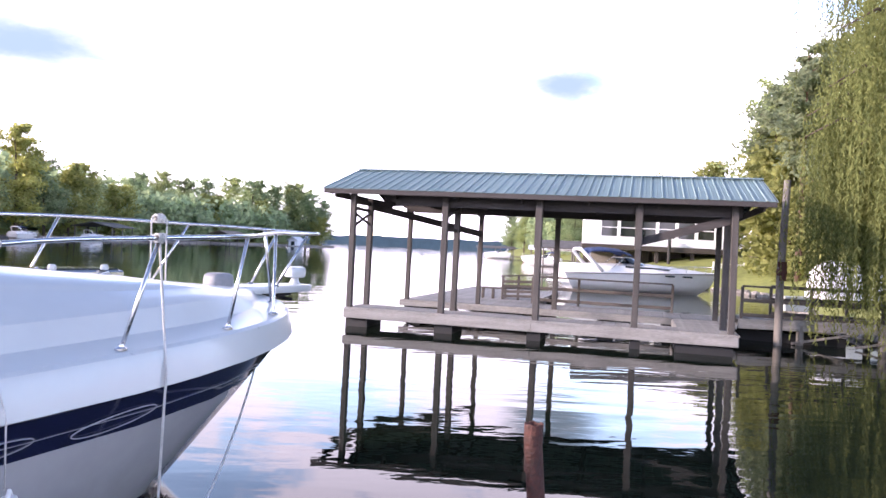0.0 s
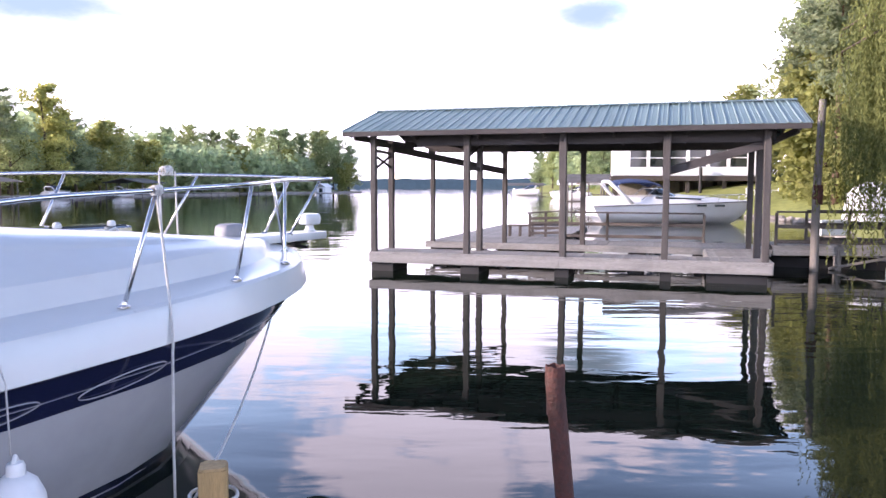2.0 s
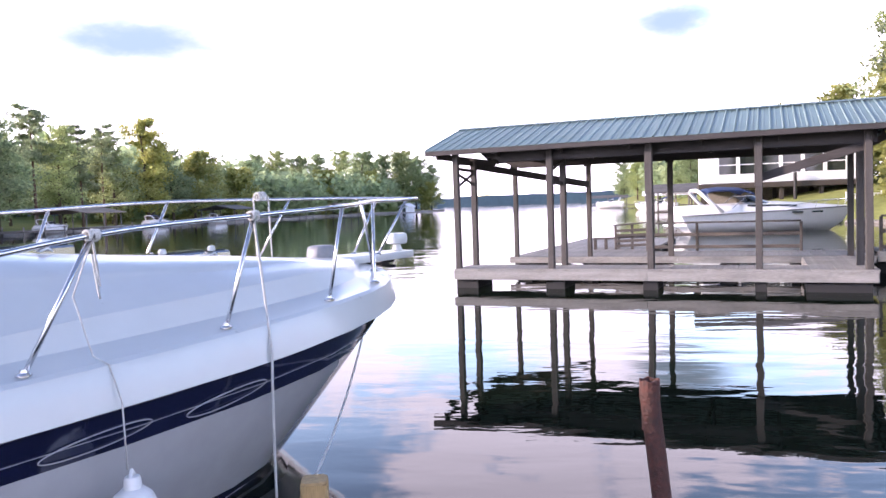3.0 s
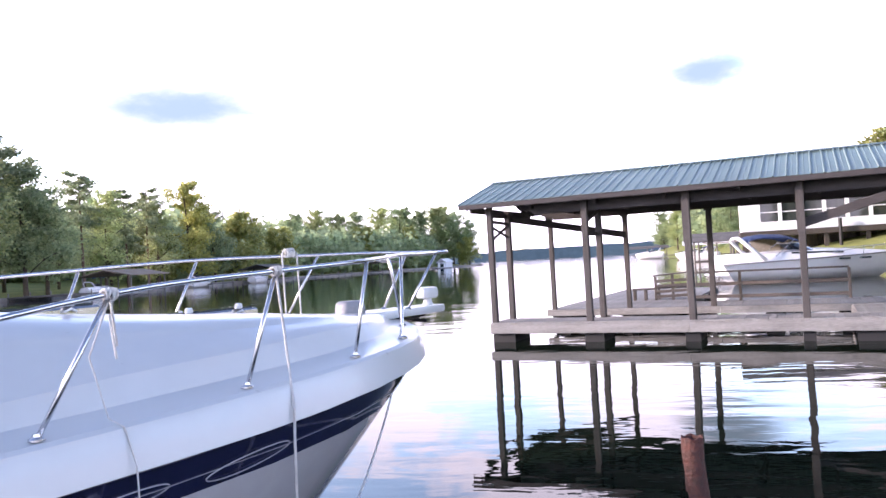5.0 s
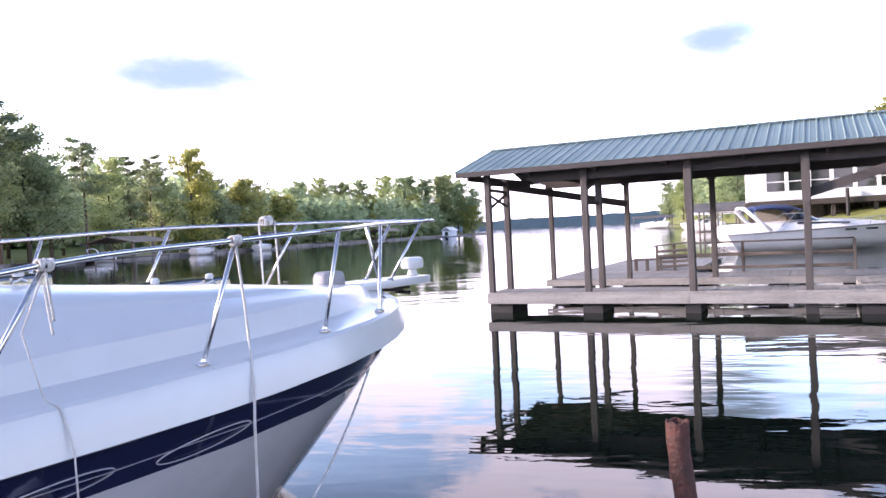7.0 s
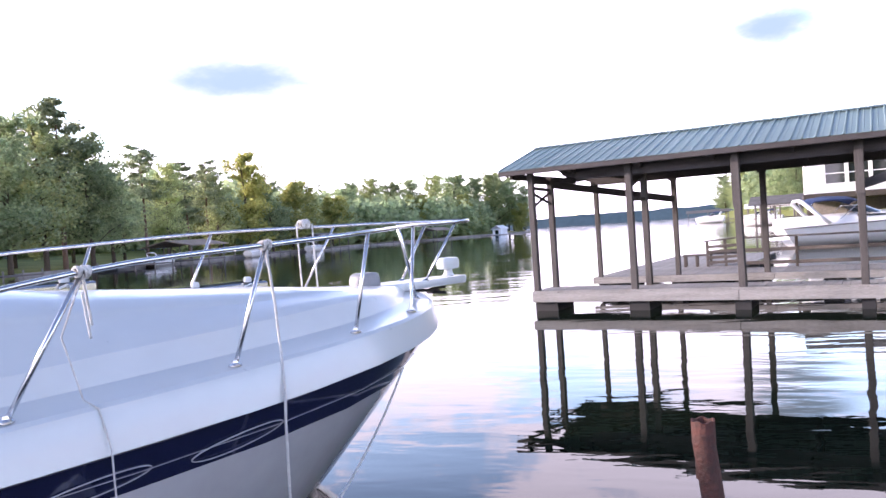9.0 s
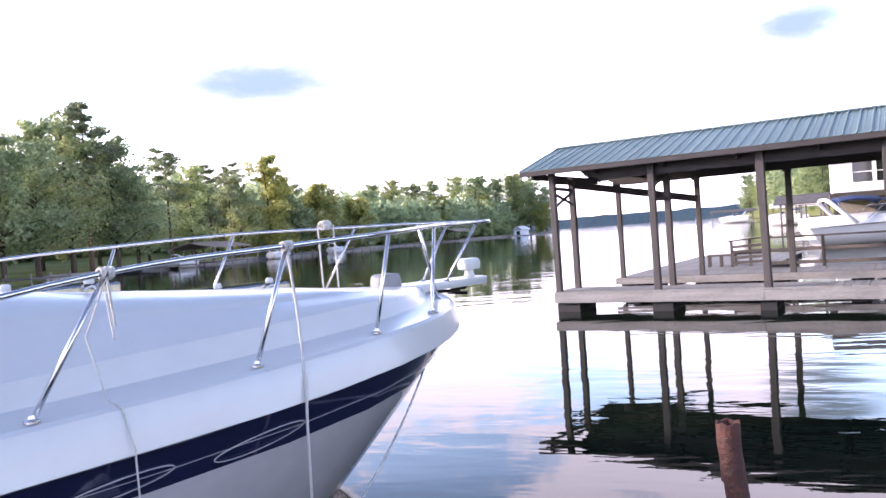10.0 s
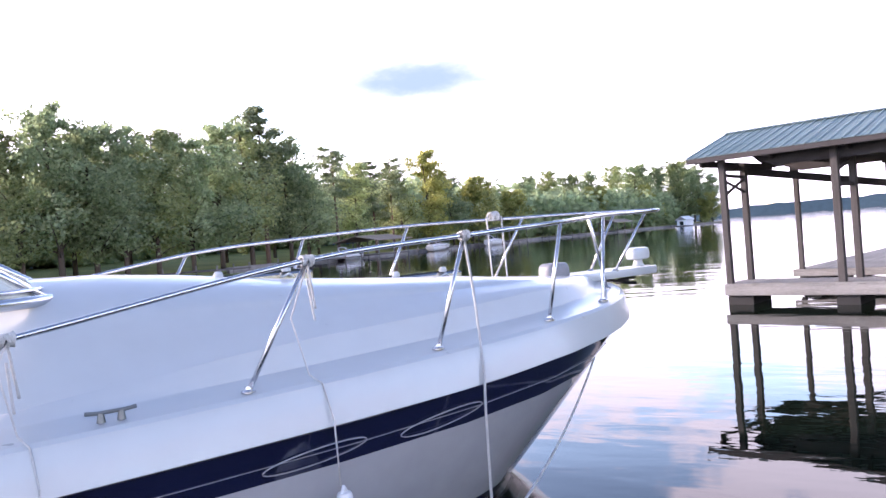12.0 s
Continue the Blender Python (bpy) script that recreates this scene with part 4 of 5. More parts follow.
# ---- white cruiser beyond the slip ----
def cruiser(at, rz, scale=1.0, label="white cabin cruiser moored behind the slip, blue canvas top", canvas=True, group="", flat=1.0):
    b = thing("cabin_cruiser", label, "boat", at, rz, group)
    b.scale = (scale, scale, scale * flat)
    L = 6.6

    def sec(t):
        w = 1.25 * min(1, (1 - t) / 0.45) ** 0.6 if t > 0.55 else 1.25
        zs = 1.02 + 0.28 * t
        return w, zs
    ts = [0, 0.1, 0.25, 0.4, 0.55, 0.68, 0.8, 0.9, 0.96, 0.995]
    low = []
    for t in ts:
        w, zs = sec(t)
        x = t * L
        rake = 0.45 * max(0.0, 1 - t / 0.1)
        low.append([(x * 0.86 + rake, 0, -0.12), (x * 0.90 + rake * 0.9, -w * 0.72, 0.12), (x * 0.96 + rake * 0.4, -w * 0.93, 0.55), (x, -w, zs)])
    for side in (1, -1):
        part("hull", Geo().loft([[(x, side * y, z) for x, y, z in s] for s in low], caps=False), M["boatwhite"], b, "white hull", smooth=50)
        part("rub_rail", Geo().tube([(s[3][0], side * (s[3][1] - 0.02), s[3][2]) for s in low], 0.035, 8), M["greyplastic"], b, "grey rub rail", smooth=True)
        part("hull_stripe", Geo().tube([(s[2][0], side * (s[2][1] - 0.004), s[2][2] + 0.2) for s in low], 0.02, 6), M["greyplastic"], b, "thin grey stripe", smooth=True)
        for x in (4.05, 4.75):
            part("porthole", Geo().box((x, side * 1.16 - 0.1, 1.02), (x + 0.36, side * 1.16 + 0.02, 1.12), 0.04), M["tint"], b, "dark oval porthole")
    rows = []
    for t in ts:
        w, zs = sec(t)
        h = 0.42 * min(1, max(0, (0.97 - t) / 0.4)) if t > 0.45 else 0.42
        rows.append([(t * L, -w, zs), (t * L, -w * 0.82, zs + 0.06), (t * L, -w * 0.66, zs + h), (t * L, 0, zs + h * 1.16 + 0.04), (t * L, w * 0.66, zs + h), (t * L, w * 0.82, zs + 0.06), (t * L, w, zs)])
    part("deck", Geo().loft(rows, caps=True), M["boatwhite"], b, "white deck and trunk cabin", smooth=35)
    for side in (-1, 1):
        part("cabin_window", Geo().bar((2.5, side * 0.93, 1.50), (4.3, side * 0.86, 1.42), 0.06, 0.11, 0.03), M["tint"], b, "long dark side window")
    ws = [[(2.9 + 0.75 * math.cos(a), 0.9 * math.sin(a), 1.56) for a in np.linspace(-1.5, 1.5, 9)], [(2.35 + 0.6 * math.cos(a), 0.8 * math.sin(a), 2.02) for a in np.linspace(-1.5, 1.5, 9)]]
    part("windscreen", Geo().loft(ws), M["tint"], b, "raked tinted windscreen", smooth=True)
    for p in ws:
        part("windscreen_frame", Geo().tube(p, 0.025, 6), M["boatwhite"], b, smooth=True)
    arch = [(1.55, -1.18, 1.15), (1.1, -1.10, 1.75), (0.75, -0.95, 2.28), (0.72, -0.5, 2.42), (0.72, 0.5, 2.42), (0.75, 0.95, 2.28), (1.1, 1.10, 1.75), (1.55, 1.18, 1.15)]
    part("radar_arch", Geo().tube(arch, 0.085, 8), M["boatwhite"], b, "white swept radar arch", smooth=True)
    if canvas:
        secs = []
        for x, z in ((0.95, 2.32), (1.1, 2.5), (1.6, 2.58), (2.3, 2.52), (2.75, 2.3)):
            secs.append([(x, y, z - 0.18 * abs(y) ** 2) for y in np.linspace(-1, 1, 9)] + [(x, y, z - 0.05 - 0.18 * abs(y) ** 2) for y in np.linspace(1, -1, 9)])
        part("bimini_top", Geo().loft(secs, close=True, caps=True), M["blue"], b, "dark blue canvas bimini", smooth=40)
        for y in (-1, 1):
            for xa, xb in ((1.2, 1.0), (1.9, 2.6)):
                part("bimini_frame", Geo().tube([(xa, y * 1.1, 1.35), (xb, y, 2.2)], 0.014, 6), M["steel"], b)
    rail = [(5.0 + 0.0, -0.95, 1.60), (5.9, -0.65, 1.66), (6.5, -0.25, 1.70), (6.62, 0, 1.70), (6.5, 0.25, 1.70), (5.9, 0.65, 1.66), (5.0, 0.95, 1.60), (3.8, 1.18, 1.4)]
    part("bow_rail", Geo().tube([(3.8, -1.18, 1.4)] + rail, 0.016, 6), M["steel"], b, smooth=True)
    for x, y, z in rail[:-1]:
        part("stanchion", Geo().tube([(x - 0.05, y * 0.98, z - 0.36), (x, y, z)], 0.012, 6), M["steel"], b)
    part("transom", Geo().loft([[(0.42, -0.9, 0.05), (0.42, 0.9, 0.05), (0.48, 0.9, 0.05), (0.48, -0.9, 0.05)], [(0.19, -1.15, 0.55), (0.19, 1.15, 0.55), (0.25, 1.15, 0.55), (0.25, -1.15, 0.55)], [(-0.02, -1.24, 1.03), (-0.02, 1.24, 1.03), (0.05, 1.24, 1.03), (0.05, -1.24, 1.03)]], close=True, caps=True), M["boatwhite"], b)
    part("swim_platform", Geo().box((-0.35, -0.95, 0.42), (0.25, 0.95, 0.50), 0.03), M["boatwhite"], b)
    return b


cruiser((7.6, 40.4, 0.0), -1, 1.33, flat=0.70)

# ---- white house on posts ----
house = thing("lake_house", "white clapboard house with a row of windows, raised on posts", "house", (13.24, 59.3, -1.09), -12)
house.scale = (1.43, 1.43, 1.43)
HW, HD, HZ0, HZ1 = 8.0, 7.0, 2.75, 5.3
WIN = [(0.92 + 1.04 * i, 0.90) for i in range(6)]
WZ0, WZ1 = 3.22, 4.22


def wall_with_holes(name, x0, x1, z0, z1, holes, y, th, parent, material):
    """A wall along x, with openings cut through it."""
    xs = x0
    for a, b in list(holes) + [(x1, x1)]:
        part(name, Geo().box((xs, y, z0), (a, y + th, z1), 0.002), material, parent, "white painted wall")
        if b > a:
            part(name, Geo().box((a, y, z0), (b, y + th, WZ0), 0.002), material, parent, "white painted wall")
            part(name, Geo().box((a, y, WZ1), (b, y + th, z1), 0.002), material, parent, "white painted wall")
        xs = b


wall_with_holes("wall", 0, HW, HZ0, HZ1, [(x, x + w) for x, w in WIN], 0.05, 0.14, house, M["siding"])
for k in range(11):
    z = HZ0 + 0.02 + k * 0.232
    spans = [(0, HW)] if not (WZ0 - 0.2 < z < WZ1) else [(0, 0.80), (0.92 + 1.04 * 5 + 1.0, HW)]
    for xa, xb in spans:
        part("clapboard", Geo().bar((xa, 0.035, z + 0.11), (xb, 0.035, z + 0.11), 0.03, 0.222, 0.006), M["siding"], house)
for x in (0, HW - 0.14):
    part("wall", Geo().box((x, 0.2, HZ0), (x + 0.14, HD, HZ1), 0.002), M["siding"], house)
part("wall", Geo().box((0, HD, HZ0), (HW, HD + 0.14, HZ1), 0.002), M["siding"], house)
part("floor_slab", Geo().box((-0.1, -0.1, HZ0 - 0.28), (HW + 0.1, HD + 0.2, HZ0), 0.02), M["understory"], house, "dark floor joists")
for x, w in WIN:
    win = part("window", Geo().box((x - 0.05, -0.01, WZ0 - 0.07), (x + w + 0.05, 0.06, WZ0), 0.008), M["trim"], house, "white sash window")
    for a, b in (((x - 0.05, 0, WZ0), (x + 0.02, 0.07, WZ1)), ((x + w - 0.02, 0, WZ0), (x + w + 0.05, 0.07, WZ1)), ((x - 0.06, -0.005, WZ1), (x + w + 0.06, 0.07, WZ1 + 0.08)), ((x, 0.045, (WZ0 + WZ1) / 2 - 0.025), (x + w, 0.09, (WZ0 + WZ1) / 2 + 0.025))):
        part("window_frame", Geo().box(a, b, 0.006), M["trim"], win)
    for z0, z1 in ((WZ0, (WZ0 + WZ1) / 2 - 0.02), ((WZ0 + WZ1) / 2 + 0.02, WZ1)):
        part("pane", Geo().box((x + 0.02, 0.10, z0), (x + w - 0.02, 0.11, z1), 0.001), M["pane"], win)
for x in (0.2, 2.1, 4.0, 5.9, 7.8):
    for y in (0.2, 3.5, 6.8):
        part("post", Geo().bar((x, y, 0.0), (x, y, HZ0 - 0.28), 0.2, 0.2), M["understory"], house, "dark timber post")
for s in (0, 1):
    y0, y1 = (-0.5, HD / 2) if s == 0 else (HD / 2, HD + 0.6)
    z0, z1 = (HZ1, HZ1 + 1.5) if s == 0 else (HZ1 + 1.5, HZ1)
    part("roof", Geo().loft([[(-0.4, y0, z0), (-0.4, y1, z1), (-0.4, y1, z1 + 0.15), (-0.4, y0, z0 + 0.15)], [(HW + 0.4, y0, z0), (HW + 0.4, y1, z1), (HW + 0.4, y1, z1 + 0.15), (HW + 0.4, y0, z0 + 0.15)]], close=True, caps=True), M["shingle"], house, "grey shingle roof")
part("understory_wall", Geo().box((0.3, 5.0, 0.3), (7.7, 5.2, HZ0 - 0.3), 0.01), M["stone"], house, "grey masonry below the house")
part("chimney_pipe", Geo().tube([(4.6, -0.3, 1.6), (4.6, -0.3, 3.2)], 0.09, 10), M["rubber"], house)

porch = tagged(new("porch_railing"), "white painted railing on the bank below the house", "railing")
for i in range(9):
    x = 21.6 + i * 0.24
    part("baluster", Geo().bar((x, 53.4, 0.75), (x, 53.4, 1.75), 0.05, 0.05), M["trim"], porch)
for z in (0.95, 1.75):
    part("rail_board", Geo().bar((21.5, 53.4, z), (23.8, 53.4, z), 0.09, 0.07), M["trim"], porch)
for x in (21.5, 23.8):
    part("rail_post", Geo().bar((x, 53.4, 0.3), (x, 53.4, 1.9), 0.11, 0.11), M["trim"], porch)

# ---- covered trailer and clutter on the shore ----
tr = thing("covered_boat", "white tarpaulin stretched over a boat on the bank", "covered boat", (15.0, 25.6, 0.6), 8)
tr.scale = (0.72, 0.72, 0.8)
rng = np.random.default_rng(4)
secs = []
for x, w, h in ((-2.0, 0.35, 0.55), (-1.6, 0.75, 1.5), (-0.8, 0.95, 1.75), (0.4, 1.0, 1.6), (1.6, 0.95, 1.5), (2.4, 0.8, 1.1)):
    secs.append([(x + rng.normal() * 0.03, w * math.cos(a), 0.25 + h * max(0.0, math.sin(a)) ** 0.7 + rng.normal() * 0.03) for a in np.linspace(-0.25, math.pi + 0.25, 13)])
part("tarpaulin", Geo().loft(secs, caps=True), M["whitetarp"], tr, "wrinkled white tarpaulin", smooth=40)
part("trailer_frame", Geo().bar((-2.2, -0.5, 0.22), (2.4, -0.5, 0.22), 0.08, 0.1).bar((-2.2, 0.5, 0.22), (2.4, 0.5, 0.22), 0.08, 0.1), M["rubber"], tr)
for y in (-0.75, 0.75):
    part("wheel", Geo().spin([(0.2, -0.09), (0.29, -0.07), (0.30, 0), (0.29, 0.07), (0.2, 0.09)], (0.4, y, 0.3), 18, axis="y"), M["rubber"], tr, smooth=40)
box = thing("dock_box", "white plastic storage box on the bank", "storage box", (11.7, 23.4, 0.42), 5)
part("body", Geo().box((0, 0, 0), (0.9, 0.5, 0.42), 0.03), M["gel"], box)
part("lid", Geo().box((-0.02, -0.02, 0.42), (0.92, 0.52, 0.49), 0.02), M["gel"], box)


# ---- small docks and moored boats along the far right shore ----
def shore_dock(at, rz, w, l, roof, label, group, roofmat="tan"):
    d = thing("shore_dock", label, "dock", at, rz, group)
    part("deck", Geo().box((0, 0, 0.35), (w, l, 0.5), 0.02), M["railwood"], d)
    for x in (0.1, w - 0.1):
        for y in (0.1, l / 2, l - 0.1):
            part("support_post", Geo().tube([(x, y, -0.6), (x, y, 2.5 if roof else 1.0)], 0.09, 8), M["pole"], d)
    if roof:
        secs = [[(-0.4, y, 2.4), (w / 2, y, 3.2), (w + 0.4, y, 2.4), (w + 0.4, y, 2.5), (w / 2, y, 3.32), (-0.4, y, 2.5)] for y in (-0.5, l + 0.5)]
        part("roof", Geo().loft(secs, close=True, caps=True), M[roofmat], d, "low gabled roof")
    return d


for x, y, rz, w, l, roof, rm in ((19.5, 76, 75, 5, 7, True, "shingle"), (24.5, 88, 72, 4.5, 8, True, "trim"), (28.5, 112, 75, 5, 8, True, "tan"), (32.5, 150, 80, 6, 9, True, "trim"), (33.5, 190, 85, 6, 10, False, "tan"), (33.0, 245, 85, 6, 12, True, "shingle")):
    shore_dock((x, y, 0), rz, w, l, roof, "small wooden boat dock on the wooded bank", "docks on the wooded bank", rm)
for i, (x, y, rz) in enumerate(((20.5, 104, 160), (24, 128, 172), (22, 170, 165))):
    cruiser((x, y, 0.0), rz, 0.8 + 0.07 * (i % 3), "white motor boat moored off the wooded bank", canvas=i % 2 == 0, group="boats along the wooded bank")

# ---- left bank: seawall, boathouses, lawn docks ----
def shore_at(i, t):
    (ax, ay), (bx, by) = LAKE[i], LAKE[i + 1]
    return ax + (bx - ax) * t, ay + (by - ay) * t


hut = thing("boathouse", "small white boathouse on the wooded point", "boathouse", (-36.6, 221, 0), -28)
hut.scale = (0.62, 0.62, 0.62)
part("wall", Geo().box((0, 0, 0.4), (5, 5, 2.9), 0.02), M["siding"], hut)
part("roof", Geo().loft([[(-0.6, y, 2.8), (2.5, y, 4.4), (5.6, y, 2.8), (5.6, y, 3.0), (2.5, y, 4.6), (-0.6, y, 3.0)] for y in (-0.6, 5.6)], close=True, caps=True), M["trim"], hut)
part("door", Geo().box((1.5, -0.03, 0.4), (3.5, 0.0, 2.3), 0.005), M["pane"], hut, "dark door opening")
part("deck", Geo().box((-6, -3, 0.3), (9, 0, 0.45), 0.02), M["trim"], hut, "pale dock")
for x, y, rz, w, l, roof, rm in ((-67.5, 62, -4, 9, 5, False, "tan"), (-65.5, 80, -5, 9, 7, False, "tan"), (-64.0, 92, -8, 8, 7, True, "tan"), (-61.5, 112, -8, 7, 6, False, "tan"), (-59, 132, -8, 7, 7, True, "shingle"), (-56, 160, -14, 8, 6, False, "tan"), (-50, 186, -25, 6, 6, True, "tan")):
    shore_dock((x, y, 0), rz, w, l, roof, "weathered wooden dock on the lawn bank", "docks on the lawn bank", rm)
wallob = tagged(new("seawall"), "low grey stone seawall along the far lawn", "seawall")
for i in range(23, 28):
    (ax, ay), (bx, by) = LAKE[i], LAKE[i + 1]
    part("wall_section", Geo().bar((ax + 0.2, ay, 0.12), (bx + 0.2, by, 0.12), 0.5, 0.75, 0.05), M["stone"], wallob)
for i, (x, y, rz) in enumerate(((-59.5, 86, 80), (-57.0, 108, 75), (-54.5, 126, 78))):
    cruiser((x, y, 0), rz, 0.75, "white runabout moored off the lawn bank", canvas=i == 1, group="boats along the lawn bank")


# ---- trees ----
def limb_set(g, h, r0, spread_, k, rng, first=0.35):
    """A tapered, slightly bent trunk with forking limbs; gives the limb ends."""
    bend = rng.normal(size=2) * 0.03 * h
    axis = [Vector((bend[0] * t * t, bend[1] * t * t, h * t)) for t in np.linspace(0, 1, 8)]
    g.tube([Vector((0, 0, -0.4))] + axis[1:], r0, 9, r1=r0 * 0.15)
    ends = []
    for i in range(k):
        t = first + (0.97 - first) * (i + rng.random()) / k
        p = axis[0].lerp(axis[-1], t)
        p.x, p.y = bend[0] * t * t, bend[1] * t * t
        a = rng.random() * 2 * math.pi + i * 2.4
        reach = spread_ * (0.55 + 0.6 * rng.random()) * (1 - 0.55 * ((t - first) / (1 - first)) ** 1.5)
        q = p + Vector((math.cos(a), math.sin(a), 0.25 + 0.5 * rng.random())) * reach
        m = p.lerp(q, 0.5) + Vector((0, 0, 0.08 * reach))
        g.tube([p, m, q], r0 * 0.35 * (1.1 - t), 5, r1=0.02)
        ends.append((p, q, reach))
    return ends


def leafy_tree_meshes(seed, h, spread_, leaf, material, n_limb=26, per=150, first=0.2, droop=0.1):
    rng = np.random.default_rng(seed)
    g = Geo()
    ends = limb_set(g, h, 0.02 * h, spread_, n_limb, rng, first)
    pts = []
    for p, q, reach in ends:
        for k in range(5):
            c = np.array(p.lerp(q, 0.22 + 0.19 * k + 0.12 * rng.random())) + rng.normal(size=3) * 0.10 * reach
            r = (0.26 + 0.20 * rng.random()) * max(reach, 0.10 * h)
            d = rng.normal(size=(per // 5, 3))
            d /= np.linalg.norm(d, axis=1)[:, None]
            d *= (rng.random((per // 5, 1)) ** 0.5) * r * np.array([1.15, 1.15, 0.8]) * rng.uniform(0.75, 1.2, (per // 5, 1))
            pts.append(c + d)
    faces = leaf_faces(np.concatenate(pts), leaf, rng, droop)
    return g.mesh("trunk", True), quads_mesh("crown", faces, material)


def pine_meshes(seed, h, spread_, leaf, first=0.4, n_limb=30, per=150):
    rng = np.random.default_rng(seed)
    g = Geo()
    bend = rng.normal(size=2) * 0.02 * h
    g.tube([(bend[0] * t * t, bend[1] * t * t, h * t - 0.4 * (t == 0)) for t in np.linspace(0, 1, 9)], 0.016 * h, 9, r1=0.03)
    pts = []
    for i in range(n_limb):
        t = first + (0.99 - first) * (i + rng.random()) / n_limb
        a = rng.random() * 2 * math.pi
        reach = spread_ * (0.5 + 0.7 * rng.random()) * (1 - ((t - first) / (1.02 - first)) ** 2.2 * 0.7)
        p = Vector((bend[0] * t * t, bend[1] * t * t, h * t))
        q = p + Vector((math.cos(a), math.sin(a), 0.12 + 0.2 * rng.normal())) * reach
        g.tube([p, p.lerp(q, 0.5) + Vector((0, 0, -0.04 * reach)), q], 0.035, 5, r1=0.015)
        for s in (0.5, 0.75, 1.0):
            c = np.array(p.lerp(q, s))
            d = rng.normal(size=(per // 3, 3)) * np.array([0.36, 0.36, 0.13]) * max(reach, 1.3) * 0.62
            pts.append(c + d)
    faces = leaf_faces(np.concatenate(pts), leaf, rng, -0.1, 2.4)
    return g.mesh("trunk", True), quads_mesh("crown", faces, M["needle"])


def plant_tree(name, meshes, at, rz, s, label, category, group, barkmat, sz=1.0):
    ob = tagged(new(name), label, category, group)
    ob.matrix_basis = pose(*at, 0, 0, rz)
    ob.scale = (s, s, s * sz)
    part("trunk", meshes[0], barkmat, ob)
    part("crown", meshes[1], None, ob)
    return ob


OAKS = [leafy_tree_meshes(11, 17, 5.2, 0.28, M["leaf_a"], 40, 250, 0.12), leafy_tree_meshes(12, 18, 5.0, 0.28, M["leaf_b"], 40, 250, 0.12), leafy_tree_meshes(13, 15, 4.6, 0.28, M["leaf_a"], 40, 250, 0.10)]
POPLAR = leafy_tree_meshes(15, 14.5, 3.6, 0.27, M["leaf_y"], 40, 240, 0.06)
BUSH = leafy_tree_meshes(16, 7.5, 3.4, 0.28, M["leaf_c"], 24, 240, 0.05)
PINES = [pine_meshes(21, 20, 3.3, 0.26), pine_meshes(22, 19, 3.0, 0.26, 0.45), pine_meshes(23, 21, 3.6, 0.27, 0.5)]


def tree(kind, x, y, s=1.0, rz=None, sz=1.0):
    z = float(land_height(np.array([x]), np.array([y]))[0]) - 0.05
    rz = random.uniform(0, 360) if rz is None else rz
    if kind == "p":
        return plant_tree("pine_tree", random.choice(PINES), (x, y, z), rz, s, "tall pine with open layered branches on the bank", "pine tree", "pines on the banks", M["pinebark"], sz)
    if kind == "y":
        return plant_tree("poplar_tree", POPLAR, (x, y, z), rz, s, "bushy yellow-green broadleaf tree at the waterside", "tree", "", M["bark"], sz)
    if kind == "b":
        return plant_tree("shore_tree", BUSH, (x, y, z), rz, s, "low yellow-green leafy tree on the bank", "tree", "low trees on the banks", M["bark"], sz)
    return plant_tree("oak_tree", OAKS[int(kind)], (x, y, z), rz, s, "full dark green broadleaf tree on the bank", "tree", "broadleaf trees on the banks", M["bark"], sz)


random.seed(3)
# left bank, from beside the camera to the point
for k, x, y, s in (("0", -80.3, 49.0, 0.89), ("1", -74.7, 50.3, 0.88), ("0", -72.6, 53.3, 1.08), ("2", -72.1, 57.3, 1.15), ("0", -70.9, 60.3, 0.98), ("1", -70.1, 64.2, 0.94), ("2", -69.5, 69.1, 1.10), ("0", -69.1, 73.7, 1.06),
                   ("1", -68.9, 79.2, 1.04), ("p", -68.6, 82.1, 1.04), ("0", -68.0, 86.5, 1.01), ("2", -67.8, 90.4, 0.96), ("p", -67.1, 97.1, 0.80), ("1", -66.3, 101.2, 0.80), ("p", -65.9, 106.2, 0.76), ("p", -65.4, 111.2, 0.74),
                   ("1", -65.0, 113.7, 0.74), ("y", -63.9, 122.3, 1.21), ("2", -62.9, 129.5, 0.88), ("b", -62.0, 136.5, 1.58), ("1", -61.4, 143.4, 0.61), ("b", -60.5, 153.5, 1.29), ("0", -68.9, 187.7, 0.88), ("1", -67.8, 200.8, 0.92),
                   ("2", -65.1, 210.1, 1.05), ("0", -61.0, 219.6, 0.97), ("1", -56.3, 228.1, 1.01), ("2", -50.8, 234.5, 1.22), ("0", -44.9, 238.7, 1.02), ("1", -38.5, 241.9, 1.02), ("2", -33.2, 244.7, 1.10), ("0", -30.0, 246.1, 0.84),
                   ("0", -84, 72, 0.98), ("1", -82, 62, 0.93), ("0", -88, 56, 0.93), ("2", -78, 84, 1.03), ("1", -78, 95, 0.82), ("0", -76, 104, 0.77), ("2", -75, 116, 0.77), ("0", -73, 130, 0.68), ("b", -68, 118, 1.21), ("b", -66, 142, 1.21), ("1", -70, 150, 0.61),
                   ("2", -68, 165, 0.77), ("0", -66, 178, 0.77), ("b", -54, 200, 1.45), ("b", -46, 222, 1.45), ("0", -36, 252, 1.02), ("1", -42, 256, 1.09), ("2", -52, 246, 1.21), ("b", -30, 240, 1.09)):
    tree(k, x, y, s)
